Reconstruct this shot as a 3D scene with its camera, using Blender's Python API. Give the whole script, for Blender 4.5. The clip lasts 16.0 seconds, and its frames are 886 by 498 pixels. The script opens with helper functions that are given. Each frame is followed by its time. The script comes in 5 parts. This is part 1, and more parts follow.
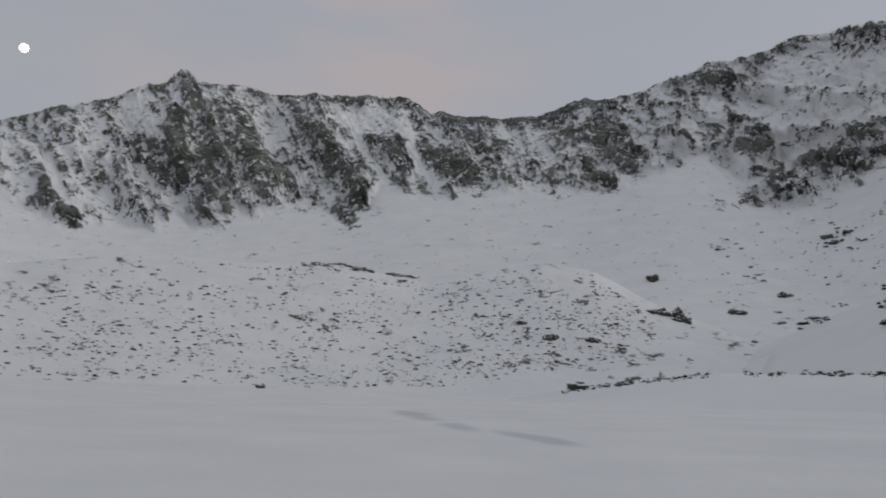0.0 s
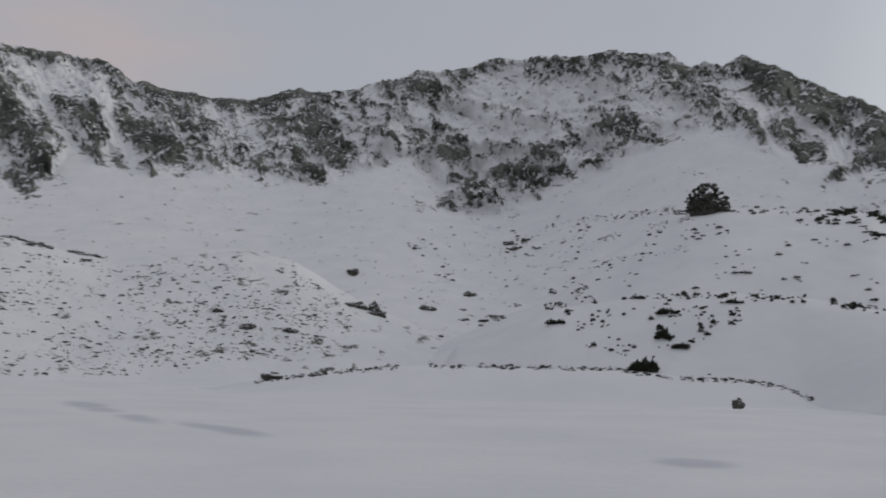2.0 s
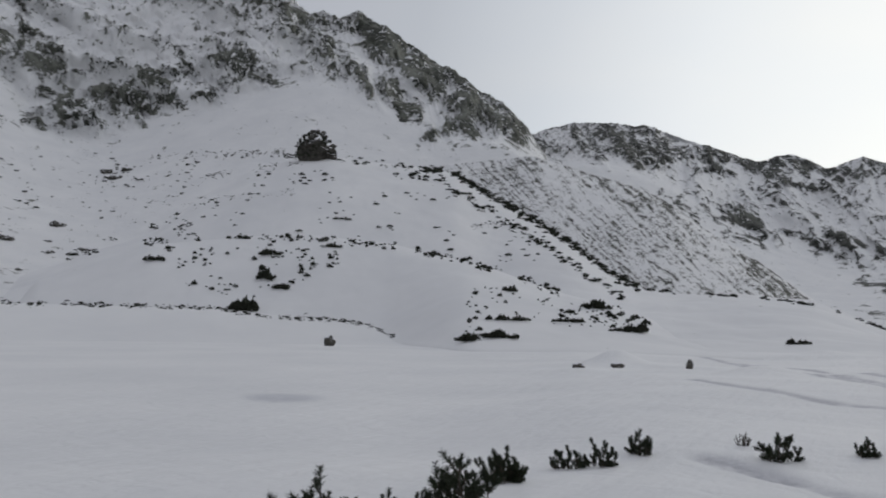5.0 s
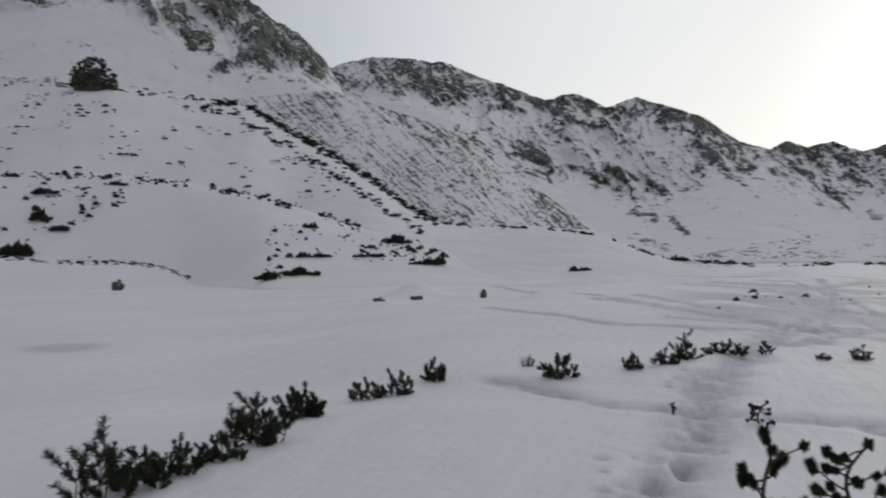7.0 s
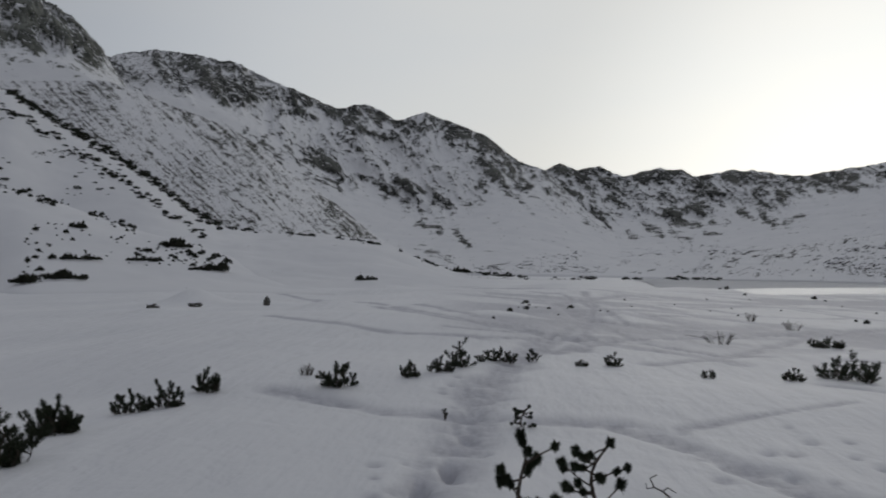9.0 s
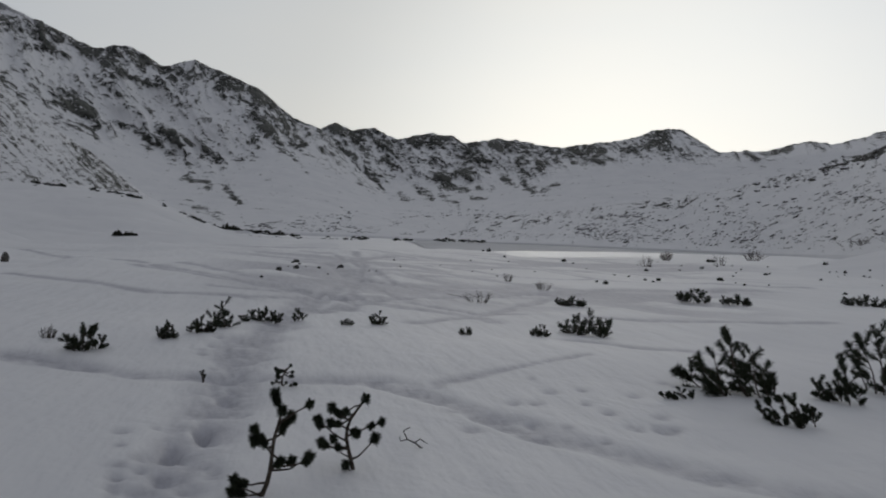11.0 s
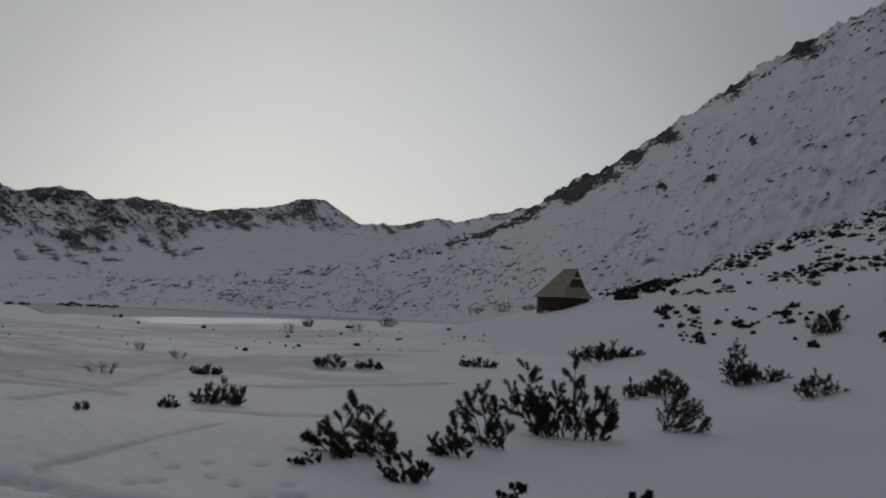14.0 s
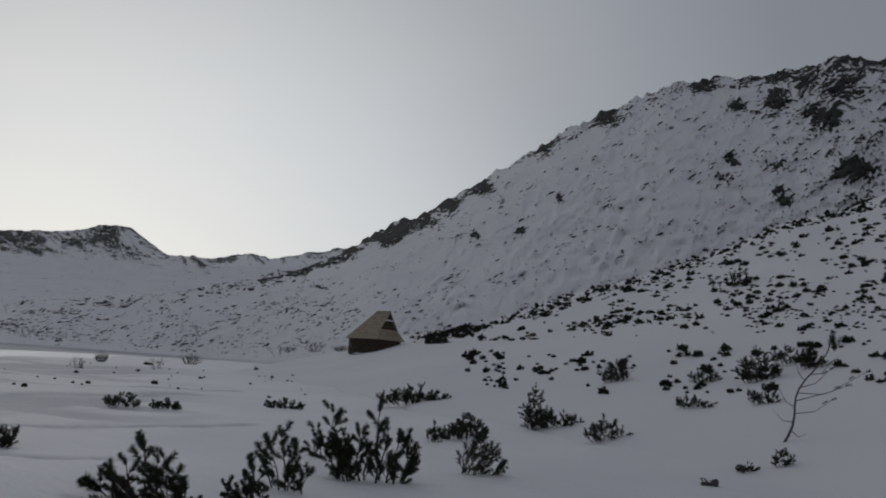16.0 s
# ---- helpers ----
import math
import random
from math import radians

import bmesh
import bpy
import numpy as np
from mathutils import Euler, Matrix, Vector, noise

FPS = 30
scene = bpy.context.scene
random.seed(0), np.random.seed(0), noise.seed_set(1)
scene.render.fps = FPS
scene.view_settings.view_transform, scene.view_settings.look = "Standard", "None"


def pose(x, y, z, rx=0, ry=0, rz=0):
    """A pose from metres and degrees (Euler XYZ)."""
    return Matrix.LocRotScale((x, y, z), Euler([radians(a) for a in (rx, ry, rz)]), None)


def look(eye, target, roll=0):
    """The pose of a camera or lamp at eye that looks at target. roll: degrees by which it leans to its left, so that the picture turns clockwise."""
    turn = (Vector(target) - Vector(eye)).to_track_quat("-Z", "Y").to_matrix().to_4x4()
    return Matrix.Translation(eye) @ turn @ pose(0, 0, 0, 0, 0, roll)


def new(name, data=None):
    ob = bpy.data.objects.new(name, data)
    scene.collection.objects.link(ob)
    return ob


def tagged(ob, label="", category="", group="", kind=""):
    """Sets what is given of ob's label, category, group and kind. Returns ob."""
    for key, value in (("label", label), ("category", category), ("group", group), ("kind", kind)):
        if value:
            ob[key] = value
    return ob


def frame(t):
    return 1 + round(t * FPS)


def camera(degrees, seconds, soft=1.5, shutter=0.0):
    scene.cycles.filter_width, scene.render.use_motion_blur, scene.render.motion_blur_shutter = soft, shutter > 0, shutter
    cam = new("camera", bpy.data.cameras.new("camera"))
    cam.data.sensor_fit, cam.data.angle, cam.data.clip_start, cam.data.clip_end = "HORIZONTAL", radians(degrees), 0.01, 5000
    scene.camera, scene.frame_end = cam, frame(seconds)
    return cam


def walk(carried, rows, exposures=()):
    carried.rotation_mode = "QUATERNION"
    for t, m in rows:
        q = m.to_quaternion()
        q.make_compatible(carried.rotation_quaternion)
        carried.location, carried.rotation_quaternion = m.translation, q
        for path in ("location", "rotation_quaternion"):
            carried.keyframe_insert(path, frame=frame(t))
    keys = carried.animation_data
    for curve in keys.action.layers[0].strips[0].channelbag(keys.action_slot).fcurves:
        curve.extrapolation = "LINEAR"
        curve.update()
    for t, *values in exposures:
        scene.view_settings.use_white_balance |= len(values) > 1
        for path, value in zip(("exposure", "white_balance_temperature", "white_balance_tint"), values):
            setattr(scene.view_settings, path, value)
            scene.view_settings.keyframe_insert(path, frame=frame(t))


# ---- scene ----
# The camera is turned on the spot at arm's length in front of the chest.
cam = camera(58.15, 16.0, soft=1.9, shutter=0.3)
EYE = 1.6
ROWS = [
    (0.0, pose(0.038, 0.298, 1.6, 99.29, -1.01, -7.27)),
    (0.5, pose(0.061, 0.294, 1.6, 98.77, -1.28, -11.70)),
    (1.0, pose(0.085, 0.288, 1.6, 98.46, -0.32, -16.52)),
    (1.5, pose(0.119, 0.276, 1.6, 98.36, -0.85, -23.27)),
    (2.0, pose(0.144, 0.263, 1.6, 99.09, -1.54, -28.68)),
    (2.5, pose(0.169, 0.248, 1.6, 98.82, -1.80, -34.28)),
    (3.0, pose(0.190, 0.232, 1.6, 98.73, -1.55, -39.23)),
    (3.5, pose(0.206, 0.218, 1.6, 97.86, -1.26, -43.48)),
    (4.0, pose(0.216, 0.208, 1.6, 97.44, -1.54, -46.19)),
    (4.2, pose(0.225, 0.198, 1.6, 96.79, -1.80, -48.61)),
    (6.3, pose(0.267, 0.136, 1.6, 94.02, -0.27, -63.08)),
    (6.5, pose(0.269, 0.132, 1.6, 92.89, -0.59, -63.79)),
    (7.0, pose(0.283, 0.099, 1.6, 91.11, 0.34, -70.75)),
    (7.5, pose(0.292, 0.070, 1.6, 90.67, -0.44, -76.45)),
    (8.0, pose(0.295, 0.054, 1.6, 90.99, -0.92, -79.62)),
    (8.5, pose(0.297, 0.044, 1.6, 91.31, -0.80, -81.47)),
    (9.0, pose(0.299, 0.021, 1.6, 91.80, -0.94, -85.94)),
    (9.2, pose(0.300, 0.011, 1.6, 91.64, -1.48, -87.97)),
    (11.3, pose(0.291, -0.075, 1.6, 89.44, -2.40, -104.39)),
    (11.5, pose(0.288, -0.082, 1.6, 89.69, -2.68, -105.93)),
    (12.0, pose(0.282, -0.102, 1.6, 90.29, -2.16, -109.86)),
    (12.5, pose(0.273, -0.125, 1.6, 90.11, -1.96, -114.70)),
    (13.0, pose(0.259, -0.151, 1.6, 90.62, -1.98, -120.20)),
    (13.5, pose(0.250, -0.166, 1.6, 93.35, -1.41, -123.54)),
    (14.0, pose(0.239, -0.182, 1.6, 95.09, -2.42, -127.34)),
    (14.5, pose(0.227, -0.196, 1.6, 96.05, -2.12, -130.79)),
    (15.0, pose(0.213, -0.212, 1.6, 97.18, -3.08, -134.85)),
    (15.5, pose(0.201, -0.223, 1.6, 98.18, -3.21, -137.96)),
    (16.0, pose(0.190, -0.232, 1.6, 98.76, -3.86, -140.77)),
]
STOPS = [
    (0.0, -0.12, 6600, 9), (2.0, -0.05, 6600, 9), (4.0, 0.08, 6600, 9), (6.5, 0.0, 6600, 9.5), (7.5, -0.26, 6550, 10), (8.5, -0.41, 6500, 9.5), (9.0, -0.55, 6500, 9.5),
    (12.0, -0.71, 6450, 9.5), (13.0, -0.72, 6400, 10), (14.0, -1.28, 6350, 10), (15.0, -1.36, 6300, 10), (16.0, -1.02, 6300, 10),
]
walk(cam, ROWS, STOPS)

# ---- light: dusk under a thin veil of cloud, the sun behind the far ridge ----
SUN_AZ, SUN_EL = 112.0, 5.0


# The plan is drawn from the camera's view; these tables give the bearing and rise that fit it to the camera.
FITTED_BEARING = (-62, -50.01, -32, -22.44, -20, -11.41, -8, -0.37, 4, 10.59, 16, 21.56, 28, 32.57, 40, 43.52, 52, 54.51, 64, 65.61, 76, 76.57, 88, 87.43, 100, 98.43, 112, 109.34, 124, 120.26, 136, 131.30, 148, 142.21, 160, 153.40, 172, 164.25, 180, 171.55, 298, 309.99, 330, 339.40)
RISE = (-62, 0.00, -32, 0.41, -20, 0.10, -8, -0.10, 4, -0.23, 16, -0.26, 28, -0.23, 40, -0.07, 52, 0.00, 64, 0.06, 76, -0.01, 88, 0.10, 100, 0.14, 112, 0.13, 124, 0.01, 136, -0.09, 148, -0.19, 160, -0.18, 172, -0.11, 180, 0.09, 200, 0.00)
STRETCH = 1.0940


def bearing(az):
    return np.interp(az, FITTED_BEARING[0::2], FITTED_BEARING[1::2])


def placed(az, r, z):
    """The place in the world of a point of the plan."""
    a, d = np.radians(bearing(az)), r * STRETCH
    return d * np.sin(a), d * np.cos(a), z + d * np.tan(np.radians(np.interp(az, RISE[0::2], RISE[1::2])))


def heading(az, el=0.0):
    """The direction of a plan bearing (clockwise from +y) and a height angle, in degrees."""
    a, e = radians(float(bearing(az))), radians(el * 0.91)
    return Vector((math.sin(a) * math.cos(e), math.cos(a) * math.cos(e), math.sin(e)))


world = bpy.data.worlds.new("dusk_sky")
scene.world = world
world.use_nodes = True
wn, wl = world.node_tree.nodes, world.node_tree.links
wn.clear()
w_out, w_bg = wn.new("ShaderNodeOutputWorld"), wn.new("ShaderNodeBackground")
w_sky = wn.new("ShaderNodeTexSky")
w_sky.sky_type = "NISHITA"
w_sky.sun_disc = False
w_sky.sun_elevation = radians(SUN_EL)
w_sky.sun_rotation = radians(SUN_AZ)
w_sky.altitude = 1600
w_co = wn.new("ShaderNodeTexCoord")
# thin cloud veil, brighter towards the hidden sun
w_dot = wn.new("ShaderNodeVectorMath")
w_dot.operation = "DOT_PRODUCT"
w_dot.inputs[1].default_value = heading(SUN_AZ, 4)
w_ramp = wn.new("ShaderNodeValToRGB")
w_map = wn.new("ShaderNodeMapRange")
w_map.inputs["From Min"].default_value, w_map.inputs["From Max"].default_value = -1, 1
ramp = w_ramp.color_ramp
ramp.interpolation = "LINEAR"
for pos, col in ((0.0, (0.41, 0.42, 0.465)), (0.5, (0.425, 0.445, 0.50)), (0.70, (0.445, 0.465, 0.52)), (0.78, (0.50, 0.525, 0.57)), (0.84, (0.66, 0.69, 0.73)), (0.90, (0.88, 0.905, 0.92)), (0.965, (1.07, 1.075, 1.04)), (1.0, (1.22, 1.215, 1.14))):
    e = ramp.elements.new(pos) if pos not in (0.0, 1.0) else ramp.elements[0 if pos == 0 else -1]
    e.position, e.color = pos, (*col, 1)
w_noise = wn.new("ShaderNodeTexNoise")
w_noise.inputs["Scale"].default_value, w_noise.inputs["Detail"].default_value = 1.6, 4
w_stretch = wn.new("ShaderNodeMapping")
w_stretch.inputs["Scale"].default_value = (1, 1, 3.5)
w_tint = wn.new("ShaderNodeMix")
w_tint.data_type = "RGBA"
w_tint.blend_type = "MULTIPLY"
w_cl = wn.new("ShaderNodeValToRGB")
w_cl.color_ramp.elements[0].position, w_cl.color_ramp.elements[0].color = 0.3, (0.96, 0.97, 1.0, 1)
w_cl.color_ramp.elements[1].position, w_cl.color_ramp.elements[1].color = 0.7, (1.03, 1.01, 1.0, 1)
# a rosy bank of cloud round the moon, opposite the sunset
w_pdot = wn.new("ShaderNodeVectorMath")
w_pdot.operation = "DOT_PRODUCT"
w_pdot.inputs[1].default_value = heading(-9, 24)
w_pmap = wn.new("ShaderNodeMapRange")
w_pmap.interpolation_type = "SMOOTHSTEP"
w_pmap.inputs["From Min"].default_value, w_pmap.inputs["From Max"].default_value = 0.95, 1.005
w_pink = wn.new("ShaderNodeMix")
w_pink.data_type = "RGBA"
w_pink.inputs["B"].default_value = (0.53, 0.45, 0.45, 1)
w_pf = wn.new("ShaderNodeMath")
w_pf.operation = "MULTIPLY"
w_pc = wn.new("ShaderNodeMapRange")
w_pc.interpolation_type = "SMOOTHSTEP"
w_pc.inputs["From Min"].default_value, w_pc.inputs["From Max"].default_value = 0.38, 0.62
w_mix = wn.new("ShaderNodeMix")
w_mix.data_type = "RGBA"
w_mix.inputs["Factor"].default_value = 0.88
# the brightest stretch of sky, over the gap in the ridge
w_gdot = wn.new("ShaderNodeVectorMath")
w_gdot.operation = "DOT_PRODUCT"
w_gdot.inputs[1].default_value = heading(126, 0)
w_gmap = wn.new("ShaderNodeMapRange")
w_gmap.interpolation_type = "SMOOTHSTEP"
w_gmap.inputs["From Min"].default_value, w_gmap.inputs["From Max"].default_value = 0.84, 1.0
w_gmap.inputs["To Min"].default_value, w_gmap.inputs["To Max"].default_value = 1.0, 1.45
w_glow = wn.new("ShaderNodeVectorMath")
w_glow.operation = "SCALE"
w_gain = wn.new("ShaderNodeVectorMath")
w_gain.operation = "SCALE"
w_gain.inputs["Scale"].default_value = 0.10
wl.new(w_co.outputs["Generated"], w_dot.inputs[0])
wl.new(w_dot.outputs["Value"], w_map.inputs["Value"])
wl.new(w_map.outputs["Result"], w_ramp.inputs["Fac"])
wl.new(w_co.outputs["Generated"], w_stretch.inputs["Vector"])
wl.new(w_stretch.outputs["Vector"], w_noise.inputs["Vector"])
wl.new(w_noise.outputs["Fac"], w_cl.inputs["Fac"])
w_tint.inputs["Factor"].default_value = 1
wl.new(w_ramp.outputs["Color"], w_tint.inputs["A"])
wl.new(w_cl.outputs["Color"], w_tint.inputs["B"])
wl.new(w_co.outputs["Generated"], w_pdot.inputs[0])
wl.new(w_pdot.outputs["Value"], w_pmap.inputs["Value"])
wl.new(w_pmap.outputs["Result"], w_pf.inputs[0])
wl.new(w_noise.outputs["Fac"], w_pc.inputs["Value"])
wl.new(w_pc.outputs["Result"], w_pf.inputs[1])
wl.new(w_pf.outputs["Value"], w_pink.inputs["Factor"])
wl.new(w_tint.outputs["Result"], w_pink.inputs["A"])
wl.new(w_sky.outputs["Color"], w_gain.inputs[0])
wl.new(w_gain.outputs["Vector"], w_mix.inputs["A"])
wl.new(w_co.outputs["Generated"], w_gdot.inputs[0])
wl.new(w_gdot.outputs["Value"], w_gmap.inputs["Value"])
wl.new(w_pink.outputs["Result"], w_glow.inputs[0])
wl.new(w_gmap.outputs["Result"], w_glow.inputs["Scale"])
wl.new(w_glow.outputs["Vector"], w_mix.inputs["B"])
wl.new(w_mix.outputs["Result"], w_bg.inputs["Color"])
w_bg.inputs["Strength"].default_value = 1.0
wl.new(w_bg.outputs["Background"], w_out.inputs["Surface"])

sun = new("sun", bpy.data.lights.new("sun", "SUN"))
sun.data.energy, sun.data.angle, sun.data.color = 0.25, radians(25), (1.0, 0.95, 0.88)
sun.matrix_world = look(heading(SUN_AZ, 14) * 50, (0, 0, 0))


# ---- materials ----
def nodes_of(name, rough=0.8):
    m = bpy.data.materials.new(name)
    m.use_nodes = True
    n, l = m.node_tree.nodes, m.node_tree.links
    b = n["Principled BSDF"]
    b.inputs["Roughness"].default_value = rough
    b.inputs["Specular IOR Level"].default_value = 0.25
    return m, n, l, b


def noise_node(n, l, scale, detail=4, rough=0.55, vec=None, dist=0.0):
    t = n.new("ShaderNodeTexNoise")
    t.inputs["Scale"].default_value, t.inputs["Detail"].default_value = scale, detail
    t.inputs["Roughness"].default_value, t.inputs["Distortion"].default_value = rough, dist
    if vec is None:
        vec = n.new("ShaderNodeTexCoord").outputs["Object"]
    l.new(vec, t.inputs["Vector"])
    return t.outputs["Fac"]


def ramp_node(n, l, fac, stops):
    r = n.new("ShaderNodeValToRGB")
    el = r.color_ramp.elements
    for i, (p, c) in enumerate(stops):
        e = el[0] if i == 0 else el[-1] if i == len(stops) - 1 else el.new(p)
        e.position, e.color = p, (*c, 1)
    l.new(fac, r.inputs["Fac"])
    return r.outputs["Color"]


def math_node(n, l, op, a, b, clamp=False):
    m = n.new("ShaderNodeMath")
    m.operation, m.use_clamp = op, clamp
    for s, v in zip(m.inputs, (a, b)):
        if isinstance(v, (int, float)):
            s.default_value = v
        else:
            l.new(v, s)
    return m.outputs["Value"]


def mix_node(n, l, fac, a, b):
    m = n.new("ShaderNodeMix")
    m.data_type = "RGBA"
    for k, v in (("Factor", fac), ("A", a), ("B", b)):
        if isinstance(v, tuple):
            m.inputs[k].default_value = (*v, 1)
        elif isinstance(v, (int, float)):
            m.inputs[k].default_value = v
        else:
            l.new(v, m.inputs[k])
    return m.outputs["Result"]


def bump_node(n, l, b, height, strength, distance):
    u = n.new("ShaderNodeBump")
    u.inputs["Strength"].default_value, u.inputs["Distance"].default_value = strength, distance
    l.new(height, u.inputs["Height"])
    l.new(u.outputs["Normal"], b.inputs["Normal"])


def snow_rock(name, fine, rock_lo, rock_hi, bump_far=1.0, grit=1.1, snow_scale=0.05):
    """Snow with bare rock where the mesh's 'rock' value says so; fine: metres of the smallest crags."""
    m, n, l, b = nodes_of(name, 0.9)
    at = n.new("ShaderNodeAttribute")
    at.attribute_name = "rock"
    f1 = noise_node(n, l, 1 / fine, 4, 0.62)
    f2 = noise_node(n, l, 1 / (fine * 4), 3, 0.6)
    f3 = noise_node(n, l, 3.2 / fine, 4, 0.7)
    v = math_node(n, l, "MULTIPLY", math_node(n, l, "SUBTRACT", f1, 0.5), grit * 1.5)
    v = math_node(n, l, "ADD", v, math_node(n, l, "MULTIPLY", math_node(n, l, "SUBTRACT", f3, 0.5), grit * 1.3))
    v = math_node(n, l, "ADD", at.outputs["Fac"], v)
    mask = n.new("ShaderNodeMapRange")
    mask.interpolation_type = "SMOOTHSTEP"
    mask.inputs["From Min"].default_value, mask.inputs["From Max"].default_value = 0.475, 0.55
    l.new(v, mask.inputs["Value"])
    tone = math_node(n, l, "ADD", math_node(n, l, "MULTIPLY", f1, 0.35), math_node(n, l, "ADD", math_node(n, l, "MULTIPLY", f2, 0.35), math_node(n, l, "MULTIPLY", f3, 0.3)))
    rock = ramp_node(n, l, tone, [(0.445, rock_lo), (0.505, tuple((a + 0.5 * c) / 2 for a, c in zip(rock_lo, rock_hi))), (0.575, rock_hi)])
    moss = mix_node(n, l, math_node(n, l, "MULTIPLY", f2, 0.2), rock, tuple(c * k for c, k in zip(rock_hi, (0.85, 0.9, 0.62))))
    snow = ramp_node(n, l, noise_node(n, l, snow_scale, 5, 0.6), [(0.25, (0.73, 0.735, 0.745)), (0.75, (0.82, 0.82, 0.82))])
    l.new(mix_node(n, l, mask.outputs["Result"], snow, moss), b.inputs["Base Color"])
    relief = math_node(n, l, "MULTIPLY", math_node(n, l, "ADD", f1, 0.5), math_node(n, l, "ADD", math_node(n, l, "MULTIPLY", mask.outputs["Result"], 0.9), 0.15))
    bump_node(n, l, b, relief, 0.6, fine * bump_far * 0.5)
    return m


MOUNTAIN = snow_rock("snowy_crag", 11.0, (0.03, 0.032, 0.028), (0.2, 0.205, 0.185), grit=1.45)
STRIPED = snow_rock("striped_slope", 0.9, (0.03, 0.03, 0.027), (0.14, 0.138, 0.122), 0.5, 0.7)
# darker copy of the crag rock: the far ridges' backlit shade is in the colour
BACKLIT_CRAG = snow_rock("backlit_crag", 13.0, (0.018, 0.019, 0.018), (0.12, 0.122, 0.114), grit=1.4)
SLOPE = snow_rock("snowy_slope", 4.0, (0.008, 0.008, 0.008), (0.06, 0.059, 0.054), 1.2, 0.5)
HILLSIDE = snow_rock("snowy_hillside", 2.2, (0.025, 0.024, 0.02), (0.15, 0.142, 0.118), 0.35, 0.6)


def ground_material():
    m, n, l, b = nodes_of("snow_ground", 0.6)
    # trampled snow; the shade of grooves and footprints is painted into its colour
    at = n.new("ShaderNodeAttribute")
    at.attribute_name = "trodden_shade"
    ice = n.new("ShaderNodeAttribute")
    ice.attribute_name = "scoured"
    big = noise_node(n, l, 0.12, 4, 0.55)
    grain = noise_node(n, l, 9.0, 5, 0.7)
    fresh = ramp_node(n, l, big, [(0.25, (0.73, 0.735, 0.745)), (0.75, (0.83, 0.83, 0.83))])
    shaded_firm = ramp_node(n, l, grain, [(0.3, (0.38, 0.38, 0.415)), (0.7, (0.56, 0.56, 0.595))])
    c = mix_node(n, l, math_node(n, l, "MULTIPLY", at.outputs["Fac"], 1.0, True), fresh, shaded_firm)
    c = mix_node(n, l, ice.outputs["Fac"], c, (0.5, 0.51, 0.55))
    l.new(c, b.inputs["Base Color"])
    tc = n.new("ShaderNodeTexCoord")
    mp = n.new("ShaderNodeMapping")
    mp.inputs["Scale"].default_value, mp.inputs["Rotation"].default_value = (0.7, 3.2, 1), (0, 0, radians(35))
    l.new(tc.outputs["Object"], mp.inputs["Vector"])
    drift = noise_node(n, l, 0.6, 4, 0.5, mp.outputs["Vector"])
    h = math_node(n, l, "ADD", math_node(n, l, "MULTIPLY", drift, 1.0), math_node(n, l, "MULTIPLY", grain, 0.10))
    h = math_node(n, l, "ADD", h, math_node(n, l, "MULTIPLY", noise_node(n, l, 1.7, 3, 0.5, dist=0.6), 0.5))
    bump_node(n, l, b, h, 0.6, 0.13)
    return m


def plain(name, lo, hi, scale, rough=0.8, bump=0.0):
    m, n, l, b = nodes_of(name, rough)
    f = noise_node(n, l, scale, 5, 0.65)
    l.new(ramp_node(n, l, f, [(0.3, lo), (0.7, hi)]), b.inputs["Base Color"])
    if bump:
        bump_node(n, l, b, f, 0.6, bump)
    return m


GROUND = ground_material()
NEEDLES = plain("pine_needles", (0.015, 0.021, 0.013), (0.042, 0.052, 0.027), 14.0, 0.7)
SCRUB = plain("dark_scrub", (0.017, 0.02, 0.015), (0.055, 0.058, 0.04), 1.2, 0.85)
BARK = plain("pine_bark", (0.035, 0.028, 0.022), (0.10, 0.082, 0.065), 25.0, 0.9, 0.01)
GREYTWIG = plain("bare_twig", (0.05, 0.043, 0.037), (0.13, 0.115, 0.10), 25.0, 0.9)
TIMBER = plain("dark_timber", (0.03, 0.024, 0.018), (0.085, 0.065, 0.048), 3.0, 0.85, 0.01)
SHINGLE = plain("weathered_shingle", (0.27, 0.22, 0.16), (0.47, 0.40, 0.30), 2.5, 0.8, 0.01)
PALEWOOD = plain("pale_board", (0.32, 0.28, 0.22), (0.48, 0.43, 0.35), 3.0, 0.8)
SNOW = plain("lying_snow", (0.74, 0.75, 0.78), (0.83, 0.83, 0.85), 0.8, 0.9, 0.05)
GLASS = plain("window_glass", (0.01, 0.012, 0.014), (0.02, 0.022, 0.025), 2.0, 0.08)
LAKE = plain("lake_ice", (0.38, 0.39, 0.41), (0.52, 0.53, 0.55), 0.03, 0.7)
WET = plain("smooth_ice", (0.6, 0.61, 0.63), (0.72, 0.73, 0.74), 0.05, 0.38)
BROWNTWIG = plain("brown_twig", (0.035, 0.024, 0.02), (0.085, 0.06, 0.048), 5.0, 0.9)


